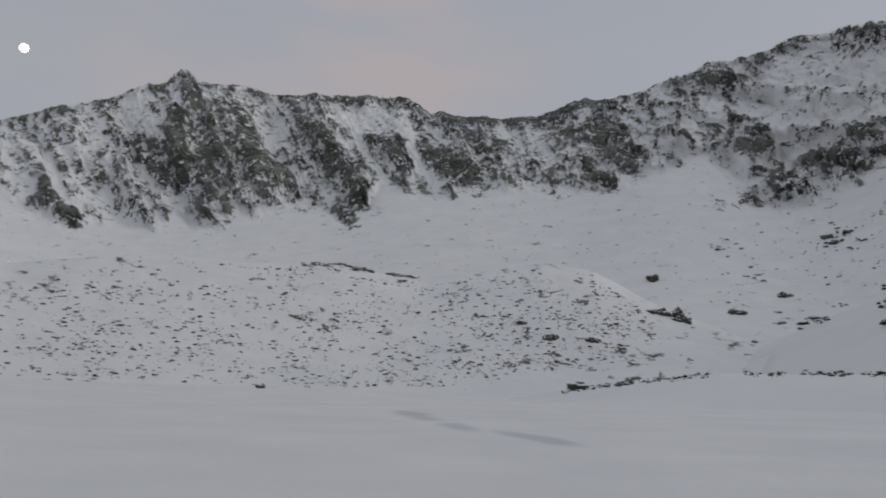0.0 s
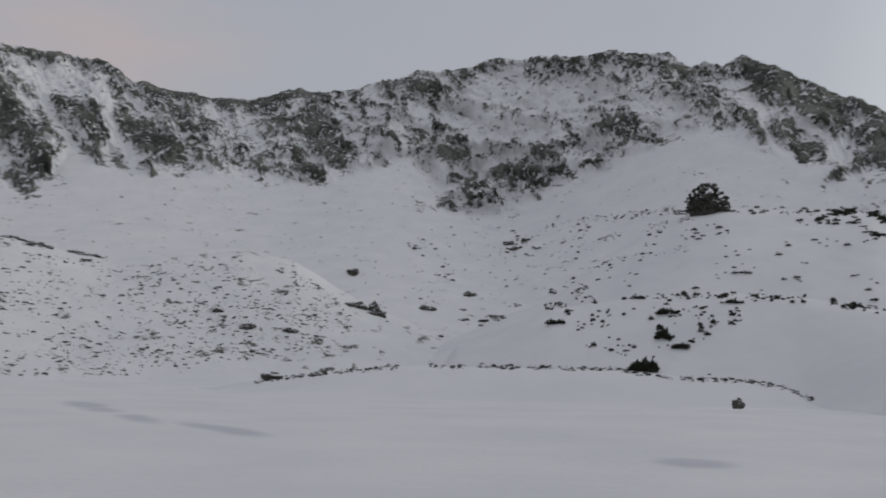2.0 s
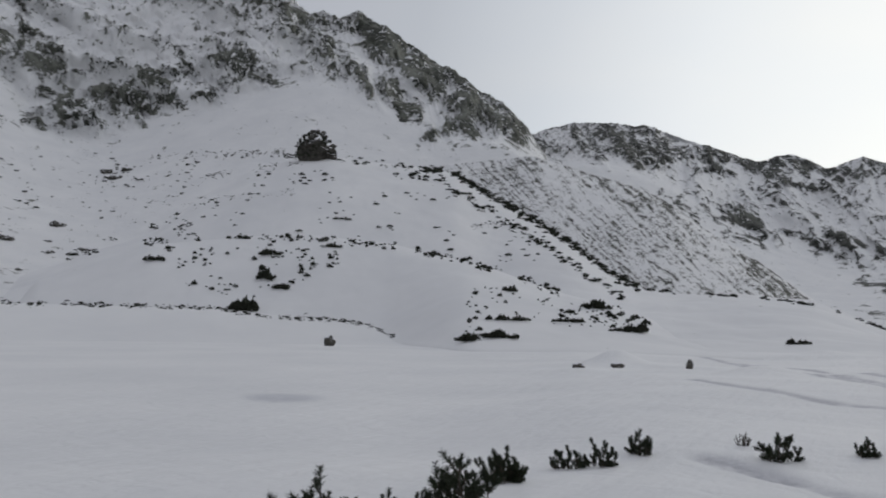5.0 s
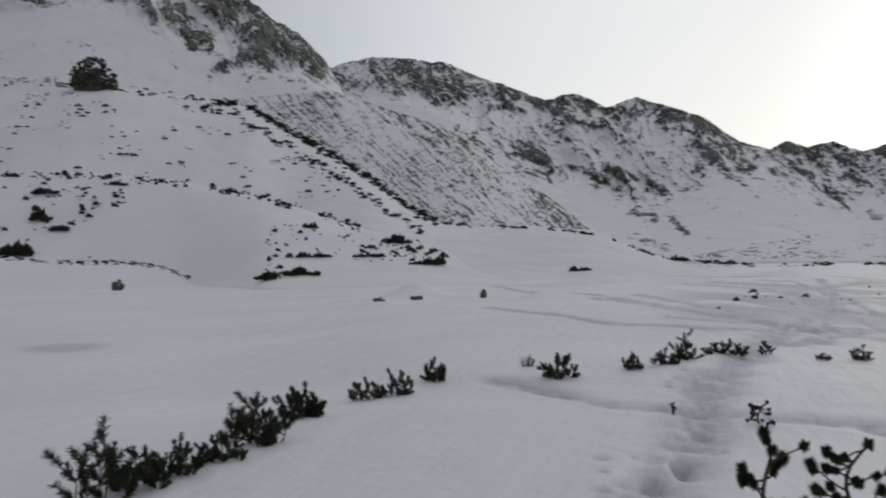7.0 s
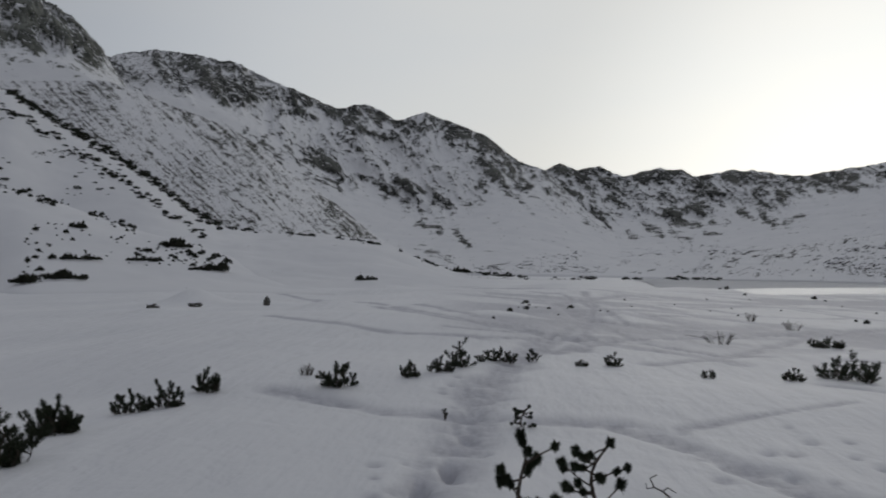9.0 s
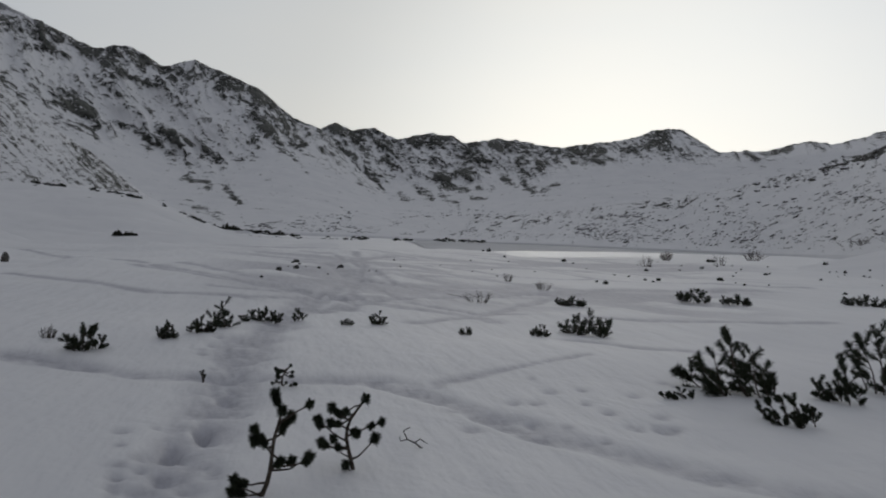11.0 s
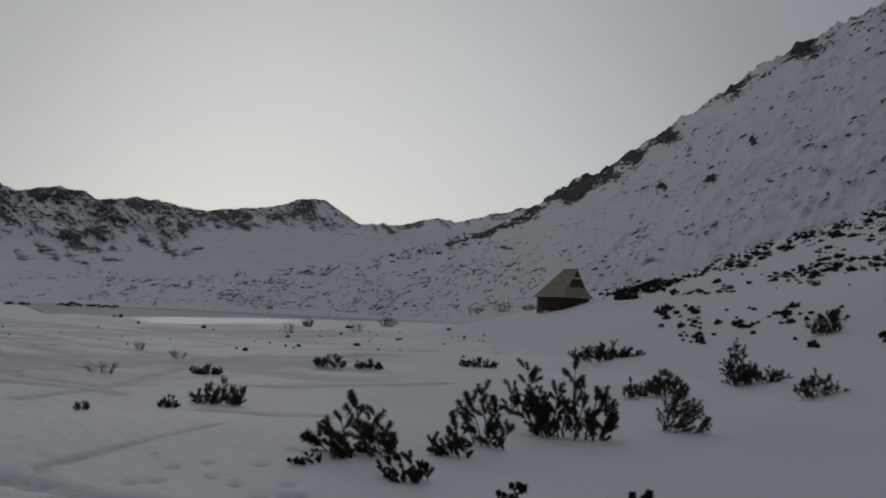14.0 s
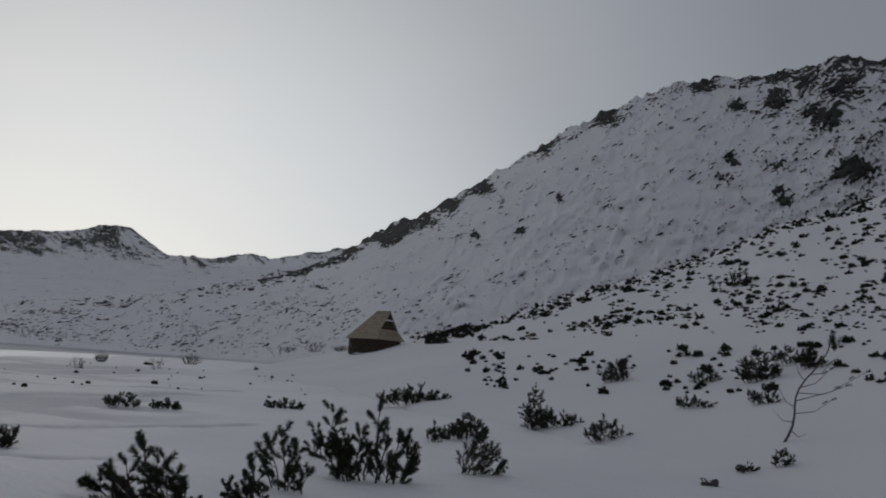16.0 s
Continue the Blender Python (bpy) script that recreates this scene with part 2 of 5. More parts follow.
def boulder_material():
    """Rock with a cap of snow on the upper faces."""
    m, n, l, b = nodes_of("snow_capped_boulder", 0.9)
    g = n.new("ShaderNodeNewGeometry")
    s = n.new("ShaderNodeSeparateXYZ")
    l.new(g.outputs["True Normal"], s.inputs["Vector"])
    f = noise_node(n, l, 1.3, 5, 0.65)
    v = math_node(n, l, "ADD", s.outputs["Z"], math_node(n, l, "MULTIPLY", math_node(n, l, "SUBTRACT", f, 0.5), 0.7))
    mask = n.new("ShaderNodeMapRange")
    mask.inputs["From Min"].default_value, mask.inputs["From Max"].default_value = 0.66, 0.82
    l.new(v, mask.inputs["Value"])
    rock = ramp_node(n, l, f, [(0.3, (0.03, 0.029, 0.026)), (0.7, (0.12, 0.113, 0.097))])
    l.new(mix_node(n, l, mask.outputs["Result"], rock, (0.8, 0.8, 0.83)), b.inputs["Base Color"])
    return m


BOULDER = boulder_material()


# ---- mesh helpers ----
def mesh_of(name, verts, faces, mat, smooth=True):
    me = bpy.data.meshes.new(name)
    v = np.asarray(verts, np.float32)
    fcs = np.asarray(faces, np.int32)
    k = fcs.shape[1]
    me.vertices.add(len(v))
    me.vertices.foreach_set("co", v.ravel())
    me.loops.add(fcs.size)
    me.loops.foreach_set("vertex_index", fcs.ravel())
    me.polygons.add(len(fcs))
    me.polygons.foreach_set("loop_start", np.arange(0, fcs.size, k, dtype=np.int32))
    me.polygons.foreach_set("loop_total", np.full(len(fcs), k, np.int32))
    me.polygons.foreach_set("use_smooth", np.full(len(fcs), smooth, bool))
    me.materials.append(mat)
    me.update(calc_edges=True)
    return me


def part(name, bm, material, parent, label=""):
    """One mesh object under a thing, from a bmesh or a ready mesh."""
    if isinstance(bm, bmesh.types.BMesh):
        me = bpy.data.meshes.new(name)
        bm.to_mesh(me)
        bm.free()
        me.materials.append(material)
    else:
        me = bm
    ob = new(name, me)
    ob.parent = parent
    if label:
        tagged(ob, label)
    return ob


def empty(name, m):
    ob = new(name)
    ob.empty_display_size = 0.2
    ob.matrix_basis = m
    return ob


def grid_faces(rows, cols):
    a = (np.arange(rows - 1)[:, None] * cols + np.arange(cols - 1)[None]).ravel()
    return np.stack([a, a + 1, a + cols + 1, a + cols], 1)


# ---- noise for the land ----
def lattice(ix, iy, seed):
    h = (ix.astype(np.int64) * 374761393 + iy.astype(np.int64) * 668265263 + seed * 974634777) & 0xFFFFFFFF
    h = ((h ^ (h >> 13)) * 1274126177) & 0xFFFFFFFF
    return ((h ^ (h >> 16)) & 0xFFFF) / 65535.0


def value_noise(x, y, seed):
    ix, iy = np.floor(x), np.floor(y)
    fx, fy = x - ix, y - iy
    fx, fy = fx * fx * (3 - 2 * fx), fy * fy * (3 - 2 * fy)
    a, b = lattice(ix, iy, seed), lattice(ix + 1, iy, seed)
    c, d = lattice(ix, iy + 1, seed), lattice(ix + 1, iy + 1, seed)
    return (a * (1 - fx) + b * fx) * (1 - fy) + (c * (1 - fx) + d * fx) * fy


def fbm(x, y, seed, octaves=5, gain=0.55):
    """Between about -1 and 1."""
    total, amp, norm = 0.0, 1.0, 0.0
    for o in range(octaves):
        total = total + amp * (2 * value_noise(x * 2**o + 17.3 * o, y * 2**o - 9.1 * o, seed + o) - 1)
        norm += amp
        amp *= gain
    return total / norm * 1.7


def ridged(x, y, seed, octaves=4):
    total, amp, norm = 0.0, 1.0, 0.0
    for o in range(octaves):
        total = total + amp * (1 - np.abs(2 * value_noise(x * 2**o + 5.7 * o, y * 2**o + 3.3 * o, seed + o) - 1))
        norm += amp
        amp *= 0.5
    return total / norm


def smooth(a, b, x):
    t = np.clip((x - a) / (b - a), 0, 1)
    return t * t * (3 - 2 * t)


TABLES = {}


def along(az, pts, soft=0.0):
    """A value along the bearing, from a flat list az, value, az, value."""
    if soft:
        key = (pts, soft)
        if key not in TABLES:
            g = np.arange(pts[0] - 40, pts[-2] + 40, 0.05)
            d = np.linspace(-1.2, 1.2, 161)
            w = np.exp(-2 * d * d)
            TABLES[key] = g, sum(k * np.interp(g + e * soft, pts[0::2], pts[1::2]) for e, k in zip(d, w)) / w.sum()
        return np.interp(az, *TABLES[key])
    return np.interp(az, pts[0::2], pts[1::2])


def tan(deg):
    return np.tan(np.radians(deg))


# ---- the land: rises seen from the snowfield, each by its foot, break of slope and crest ----
class Rise:
    def __init__(self, lo, hi, crest, far, foot, near, brk=None, mid=0.5, soft=0.6, back=0.5, bend=1.0, base=0.0, fade=3.0):
        self.lo, self.hi, self.crest, self.far, self.foot, self.near = lo, hi, crest, far, foot, near
        self.brk, self.mid, self.soft, self.back, self.bend, self.base, self.fade = brk, mid, soft, back, bend, base, fade

    def lines(self, az):
        rc, rf = along(az, self.far, 2.0), along(az, self.near, 1.5)
        zc = EYE + rc * tan(along(az, self.crest, self.soft))
        zf = along(az, self.foot, 1.5)
        rm = rf + (rc - rf) * self.mid
        zm = EYE + rm * tan(along(az, self.brk, 7.0)) if self.brk else None
        return rf, zf, rm, zm, rc, zc

    def height(self, az, r):
        rf, zf, rm, zm, rc, zc = self.lines(az)
        u = (r - rf) / (rc - rf)
        if zm is None:
            t = np.clip(u, 0, 1)
            z = zf + (zc - zf) * (t * (1 - 0.5 * self.bend) + 0.5 * self.bend * t * t * (3 - 2 * t))
        else:
            t = np.clip(u / self.mid, 0, 1)
            z = zf + (zm - zf) * (0.55 * t + 0.45 * t * t)
            s = np.clip((u - self.mid) / (1 - self.mid), 0, 1)
            z = np.where(u > self.mid, zm + (zc - zm) * s, z)
        z = np.where(u > 1, zc - (r - rc) * self.back, z)
        inside = smooth(self.lo, self.lo + self.fade, az) * (1 - smooth(self.hi - self.fade, self.hi, az))
        z = zf + (z - zf) * inside
        return np.where(u < 0, np.where(u > -0.12, zf + u * (rc - rf) * 0.3, -60.0), z)


MORAINE = Rise(-56, 27, (-50, 6.4, -31, 7.0, -24, 8.3, -17.5, 8.6, -8, 8.8, -4, 8.2, -1.3, 8.0, 3.2, 8.7, 8, 9.3, 12, 8.7, 16, 6.5, 24, 3),
               (-56, 260, 27, 250), (-56, -0.6, 27, -0.6), (-56, 150, 8, 145, 27, 130), back=0.15)
BANK = Rise(5, 57, (5, -1.5, 9, -0.7, 14, 0.2, 21, 1.1, 30, 1.1, 37, 1.0, 41, 0.5, 46, 0.4, 48.8, -0.1, 50.6, -1.0, 54, -2, 57, -3),
            (5, 105, 57, 92), (5, -0.6, 57, -0.6), (5, 88, 57, 76), back=-0.01, fade=1.0, soft=0.3)
LOW_KNOLL = Rise(22, 78, (22, 1.5, 27, 3.4, 32, 5.7, 37, 6.4, 45, 6.6, 50.5, 6.2, 55.8, 5.2, 60, 4.0, 63.4, 2.7, 67, 1.9, 70, 0.9, 74, -0.5),
                 (22, 140, 60, 125, 78, 95), (22, -0.5, 50, -0.5, 60, -0.2, 78, 0), (22, 100, 50, 88, 56, 62, 78, 58), back=0.02)
KNOLL = Rise(10, 96, (14, 0, 18, 0.8, 21, 1.5, 24.7, 3.3, 28.6, 5.1, 32, 6.4, 35, 9.0, 38.7, 11.3, 42.3, 12.6, 45, 12.9, 50.5, 12.6, 55, 12, 59.3, 9.6, 63.5, 7.1, 67, 4.5,
                      69.2, 3.4, 71.8, 3.0, 76.6, 2.9, 81.4, 2.3, 87, 0.2, 92, -1),
             (14, 230, 58, 230, 70, 165, 96, 120), (14, -0.5, 60, -0.3, 96, 0), (14, 120, 58, 112, 70, 70, 96, 55), back=0.35)
SPUR = Rise(46, 97, (46, 10, 54, 12.6, 60.9, 13.4, 63.2, 12.7, 65.2, 12.05, 67.7, 11.35, 70.2, 10.45, 71.9, 9.5, 73.6, 8.15, 76.2, 6.4, 78, 5.3, 79.8, 3.8, 82.5, 1.8, 85.3, 0.8, 87.1, 0.05, 92, -1),
            (46, 460, 97, 340), (46, 2, 97, 0), (46, 250, 97, 210), back=0.4, bend=0.4)
HILLSIDE_RISE = Rise(128, 224, (130, -1.0, 138.6, 1.3, 143.8, 2.9, 149, 3.9, 152, 5.2, 155.6, 6.7, 163.6, 9.2, 168, 10.9, 171.8, 12.5, 175.4, 13.1, 178, 14, 190, 15, 214, 13),
                     (130, 95, 145, 115, 160, 130, 214, 130), (130, 0, 224, 0), (130, 70, 138, 52, 145, 32, 160, 20, 178, 14, 224, 14), back=0.05, bend=0.5)
MOUNT_A = Rise(-62, 84, (-60, 14, -45, 15, -32.7, 16.5, -29, 18.1, -25.8, 19.3, -23.2, 20.8, -22, 21.0, -21, 22.2, -20.2, 22.3, -19.5, 21.5, -16.5, 21.7, -13.4, 21.2, -9.8, 21.6,
                         -6.5, 21.8, -3.5, 21.9, -1.1, 20.8, 3.9, 20.4, 7.4, 20.5, 9.9, 21.1, 11.5, 21.8, 12.4, 21.5, 16.2, 22.1, 21, 23.7, 25, 23.9, 27, 24.7, 33.7, 24.7, 41.3, 24.4,
                         43.0, 23.2, 43.9, 23.7, 45.3, 23.2, 46.7, 23.7, 50.4, 21.7, 54.9, 19.3, 57, 18.2, 59.1, 16.7, 60.8, 15.0, 62.5, 12.8, 66, 8, 72, 3),
               (-62, 980, 4, 980, 30, 900, 45, 820, 61, 720, 84, 650), (-62, 8, 4, 12, 84, 4), (-62, 330, 84, 330),
               (-60, 9, -32.1, 11.4, -27.7, 10.0, -17.8, 11.3, -11, 13.3, -7.4, 12.0, -4.8, 15.5, 0.8, 14.4, 3, 16.0, 9, 14.7, 13, 15, 17, 16.3, 20.6, 17.0, 24.0, 13.1, 28.7, 12.6,
                32.2, 15.2, 37.6, 16.9, 41.8, 18.5, 45, 18.5, 50.4, 16.4, 53, 14.4, 55.6, 14.8, 61, 14.6, 63, 11, 72, 2), 0.55, 0.15)
MOUNT_C = Rise(44, 110, (46, 10, 54, 14, 61, 15.1, 64, 15.9, 67.5, 15.8, 71.3, 15.0, 77.8, 12.5, 80.2, 13.1, 82.5, 11.8, 84.7, 12.5, 89.6, 10.7, 92.2, 8.8, 94.2, 8.1, 98, 5.5, 104, 2),
               (44, 1200, 110, 1200), (44, 2, 110, 0), (44, 450, 110, 450),
               (46, 6, 60, 12.5, 68, 13, 72, 10.5, 78, 6.8, 82, 6, 86, 4, 90, 6.5, 94, 6.0, 98, 3.5, 104, 1), 0.5, 0.15)
MOUNT_D = Rise(78, 166, (80, 1.5, 86, 5.0, 90, 7.2, 94.1, 8, 95.3, 8.6, 96.6, 8.1, 98.4, 8.3, 100.2, 7.5, 102.8, 8.1, 104.5, 8, 105.4, 7.4, 108.4, 7.9, 113.1, 7.3,
                         117.5, 8, 120.5, 8.8, 122, 9, 124.8, 7.2, 128.1, 7.3, 130.5, 8, 132.5, 7.8, 138, 9.2, 145, 9, 155, 5),
               (78, 1300, 166, 1250), (78, 0, 166, 2), (78, 480, 166, 480),
               (80, 1, 88, 3.0, 95, 4.3, 105, 3.8, 110, 4.8, 117, 6.3, 124, 6.2, 129, 6.8, 138, 8, 155, 3), 0.6, 0.15)
MOUNT_E = Rise(104, 232, (108, 1.8, 112, 2.2, 118, 3.2, 125.3, 4.4, 129.2, 5.6, 133.3, 6.5, 138.3, 9.0, 139.6, 10.2, 141.3, 11.1, 144, 12.4, 146.2, 13.8, 150.6, 16.65,
                          155, 19.4, 157.7, 20.7, 162.5, 22.55, 166, 22.8, 170.4, 23, 173.5, 23.4, 175.3, 23.6, 178, 23.1, 186, 22, 196, 18, 222, 13),
               (104, 640, 140, 700, 150, 620, 232, 560), (104, 0, 130, 0.5, 140, 3, 160, 6, 232, 6), (104, 440, 128, 420, 140, 200, 232, 165), soft=0.3, bend=0.25)
# unseen generic ridge, added to close the valley and its light behind the camera
MOUNT_F = Rise(206, 318, (206, 14, 235, 11, 262, 13, 290, 16, 318, 14), (206, 800, 318, 900), (206, 0, 318, 0), (206, 260, 318, 260), soft=2.0, bend=0.3, fade=6)
HILLS = (MORAINE, BANK, LOW_KNOLL, KNOLL, SPUR, HILLSIDE_RISE)
MOUNTS = (MOUNT_A, MOUNT_C, MOUNT_D, MOUNT_E, MOUNT_F)


SHORE = (94, 98, 104, 109, 107, 112, 109, 86, 110, 78, 114, 84, 120.5, 117, 123, 221, 131, 430)


def flat(az, r):
    """The snowfield round the camera, the frozen lake before the moraine and the hollow of the far lake."""
    x, y = r * np.sin(np.radians(az)), r * np.cos(np.radians(az))
    onlake = (1 - smooth(50, 72, az)) * smooth(6, 16, r)
    z = -0.6 * onlake
    wave = 0.10 * fbm(x / 5, y / 5, 11, 3) + 0.22 * fbm(x / 23, y / 23, 12, 3)
    z = z + wave * smooth(1.5, 9, r) * (1 - 0.8 * onlake) * (1 - smooth(90, 180, r))
    shore = along(az, SHORE)
    hollow = smooth(98, 103, az) * (1 - smooth(126, 134, az)) * smooth(shore - 6, shore + 3, r)
    z = z - 0.75 * hollow - 1.2 * smooth(500, 900, r)
    return z


def hill_height(rise, az, r):
    x, y = r * np.sin(np.radians(az)), r * np.cos(np.radians(az))
    z = rise.height(az, r)
    rf, zf, *_ = rise.lines(az)
    return z + (0.5 * fbm(x / 22, y / 22, 31, 3) + 0.16 * fbm(x / 6, y / 6, 37, 3)) * smooth(2, 14, r - rf) * (0.35 if rise is HILLSIDE_RISE or rise is BANK else 1.0)


def land(az, r):
    z = flat(az, r)
    for h in HILLS:
        ok = (az > h.lo) & (az < h.hi)
        z = np.where(ok, np.maximum(z, hill_height(h, az, r)), z)
    for h in MOUNTS:
        ok = (az > h.lo) & (az < h.hi)
        z = np.where(ok, np.maximum(z, h.height(az, r)), z)
    return z


REACH = 0.3
RADII = np.geomspace(2.0, 1300, 700)
CHART_AZ = np.arange(-46, 186, 0.2)
CHART = land(CHART_AZ[:, None] + 0 * RADII, RADII + 0 * CHART_AZ[:, None])


def sights(az, el):
    """The places (x, y, z, distance) where the lines of sight along these bearings and height angles meet the land."""
    az, el = np.atleast_1d(np.asarray(az, float)), np.atleast_1d(np.asarray(el, float))
    g = np.clip((az - CHART_AZ[0]) / 0.2, 0, len(CHART_AZ) - 1.001)
    j = g.astype(int)
    g = (g - j)[:, None]
    over = CHART[j] * (1 - g) + CHART[j + 1] * g - (EYE + (RADII - REACH) * tan(el)[:, None])
    k = np.argmax(over > 0, 1)
    k = np.where(over.max(1) > 0, k, len(RADII) - 1)
    k0 = np.maximum(k - 1, 0)
    i = np.arange(len(az))
    a, b = over[i, k0], over[i, k]
    f = np.clip(-a / np.where(b - a == 0, 1, b - a), 0, 1)
    r = RADII[k0] + (RADII[k] - RADII[k0]) * f
    z = EYE + (r - REACH) * tan(el)
    return r * np.sin(np.radians(az)), r * np.cos(np.radians(az)), np.where(over.max(1) > 0, z, CHART[j, -1]), r


def spots(az, el):
    """The same places in the world; the distance stays that of the plan."""
    az = np.atleast_1d(np.asarray(az, float))
    x, y, z, r = sights(az, el)
    return (*placed(az, r, z), r)


def put_attribute(me, name, values):
    me.attributes.new(name, "FLOAT", "POINT").data.foreach_set("value", np.asarray(values, np.float32).ravel())


def blobs(az, el, spots_list):
    """Outcrops (and, with a negative weight, snow patches): bearing, height angle, half width, weight."""
    d = 0.0
    for a, e, w, k in spots_list:
        d = d + k * np.exp(-(((az - a) / w) ** 2) - ((el - e) / (0.7 * w)) ** 2)
    return d


def strokes(az, el, rows):
    """Long outcrops and snow gullies: bearing, height angle, half length, half width, lean from level, weight."""
    best, bare_snow = 0 * az, 0 * az
    for a, e, length, w, lean, k in rows:
        w = 1.15 * w
        near = (np.abs(az - a) < length + 3 * w) & (np.abs(el - e) < length + 3 * w)
        p, q = turned(az[near] - a, el[near] - e, lean)
        g = 1.1 * k * np.exp(-(np.maximum(np.abs(p) - length, 0) / w) ** 2 - (q / w) ** 2)
        if k > 0:
            best[near] = np.maximum(best[near], g)
        else:
            bare_snow[near] = np.minimum(bare_snow[near], g)
    return best + bare_snow


def turned(x, y, angle):
    c, k = math.cos(radians(angle)), math.sin(radians(angle))
    return x * c + y * k, y * c - x * k


def mountain(name, label, rise, step, rows, density, darks=(), cliffs=(), seed=0, flow=(0, -52), relief=16.0, cell=1.7, contrast=0.95, brow=0.16, thick=0.9, mat=None):
    """A mountain side with crags: rock stands out of the snow where the density says so, in bands that run along flow (bearing, degrees from level)."""
    az = np.arange(rise.lo, rise.hi + step / 2, step)
    u = np.concatenate([np.linspace(0, 1, rows), 1 + np.array([0.03, 0.1, 0.4, 0.9])])
    A, U = np.meshgrid(az, u)
    rf, zf, rm, zm, rc, zc = rise.lines(az)
    R = rf + (rc - rf) * U
    Z = rise.height(A, R)
    el = np.degrees(np.arctan2(Z - EYE, R))
    wx, wy = A + 0.5 * fbm(A / 2.5, el / 2.5, seed + 41, 3), el + 0.5 * fbm(A / 2.5, el / 2.5, seed + 47, 3)
    n1, big, gully, ribs = 0.0, 0.0, 0.0, 0.0
    stops = flow[0::2]
    for i, lean in enumerate(flow[1::2]):
        k = np.interp(A, stops, np.eye(len(stops))[i])
        p, q = turned(wx, wy, lean)
        p, q = (p * 1.5, q * 2.0) if abs(lean) < 20 else (p, q)
        n1 = n1 + k * fbm(p / (cell * 1.9), q / (cell * 0.7), seed + 1, 5, 0.66)
        gully = gully + k * ridged(p / (cell * 4.2), q / (cell * 0.62), seed + 11, 2)
        ribs = ribs + k * fbm(p / (cell * 0.75), q / (cell * 0.15), seed + 13, 3, 0.6)
        big = big + k * fbm(p / (cell * 3), q / (cell * 1.2), seed + 3, 2)
    n2 = fbm(wx / (cell * 0.3), wy / (cell * 0.22), seed + 7, 3, 0.65)
    ecrest = np.degrees(np.arctan2(zc - EYE, rc))
    if zm is not None:
        zone = smooth(-0.6, 1.0, el - along(A, rise.brk, 0.4) + 0.5 * n1)
    else:
        zone = np.ones_like(el)
    d = along(A, density) * zone + (along(A, brow) if isinstance(brow, tuple) else brow) * smooth(-thick, -0.1, el - ecrest + 0.35 * n2 + 0.3 * n1 + 0.3 * big) * zone + blobs(A, el, darks)
    d = d + strokes(A + 0.2 * fbm(A / 0.7, el / 0.7, seed + 61, 3), el + 0.2 * fbm(A / 0.7, el / 0.7, seed + 67, 3), cliffs)
    runnel = smooth(0.79, 0.94, gully) * (1 - 0.75 * smooth(-0.8, 0, el - ecrest))
    rock = np.clip(d + 0.09 * zone + (contrast * (0.25 * n1 + 0.19 * n2 + 0.11 * big + 0.19 * ribs) - 0.34 * runnel) * (0.35 + 0.65 * zone), 0, 0.8)
    edge = np.where(U > 0.985, 0.3, 1.0)
    R2 = R - relief * (0.9 * big + 0.5 * n1 + 0.5 * smooth(0.35, 0.7, rock) + 0.12 * n2) * zone * edge * smooth(0.0, 0.12, U)
    jag = 0.0032 * rc * fbm(A / 0.8, 0 * A, seed + 21, 4, 0.7) * smooth(0.9, 1, U) * (U < 1.05) * np.maximum(smooth(0.15, 0.4, along(A, density)), (1.7 * smooth(136, 139, A) if isinstance(brow, tuple) else 0))
    s = np.radians(A) * R
    Z2 = Z + jag + 0.5 * fbm(s / 70, R / 70, seed + 30, 3) * smooth(0, 0.2, U) * (1 - smooth(0.9, 1, U))
    Z2[0] -= 8
    verts = np.stack(placed(A, R2, Z2 - (U > 1.3) * 40), -1).reshape(-1, 3)
    me = mesh_of(name, verts, grid_faces(*A.shape)[:, ::-1], mat or MOUNTAIN)
    put_attribute(me, "rock", rock * (U > 0.02))
    return tagged(new(name, me), label, "mountain", kind="structure")


def hill(name, label, rise, step, rows, rock_of, lo=None, hi=None, mat=None):
    lo, hi = rise.lo if lo is None else lo, rise.hi if hi is None else hi
    az = np.arange(lo, hi + step / 2, step)
    u = np.concatenate([np.linspace(-0.08, 1, rows), np.linspace(1.02, 1.6, 14)])
    A, U = np.meshgrid(az, u)
    rf, zf, rm, zm, rc, zc = rise.lines(az)
    R = rf + (rc - rf) * U
    Z = hill_height(rise, A, R)
    el = np.degrees(np.arctan2(Z - EYE, R))
    s = np.radians(A) * R
    verts = np.stack(placed(A, R, Z), -1).reshape(-1, 3)
    me = mesh_of(name, verts, grid_faces(*A.shape)[:, ::-1], mat or HILLSIDE)
    put_attribute(me, "rock", np.clip(rock_of(A, el, s, Z, R), 0, 1))
    return tagged(new(name, me), label, "hill", kind="structure")


# ---- ground sheet ----
def trail_distance(x, y, az, el):
    px, py, _, _ = sights(az, el)
    best = np.full(x.shape, 1e9)
    for i in range(len(px) - 1):
        dx, dy = px[i + 1] - px[i], py[i + 1] - py[i]
        t = np.clip(((x - px[i]) * dx + (y - py[i]) * dy) / (dx * dx + dy * dy), 0, 1)
        best = np.minimum(best, np.hypot(x - px[i] - t * dx, y - py[i] - t * dy))
    return best


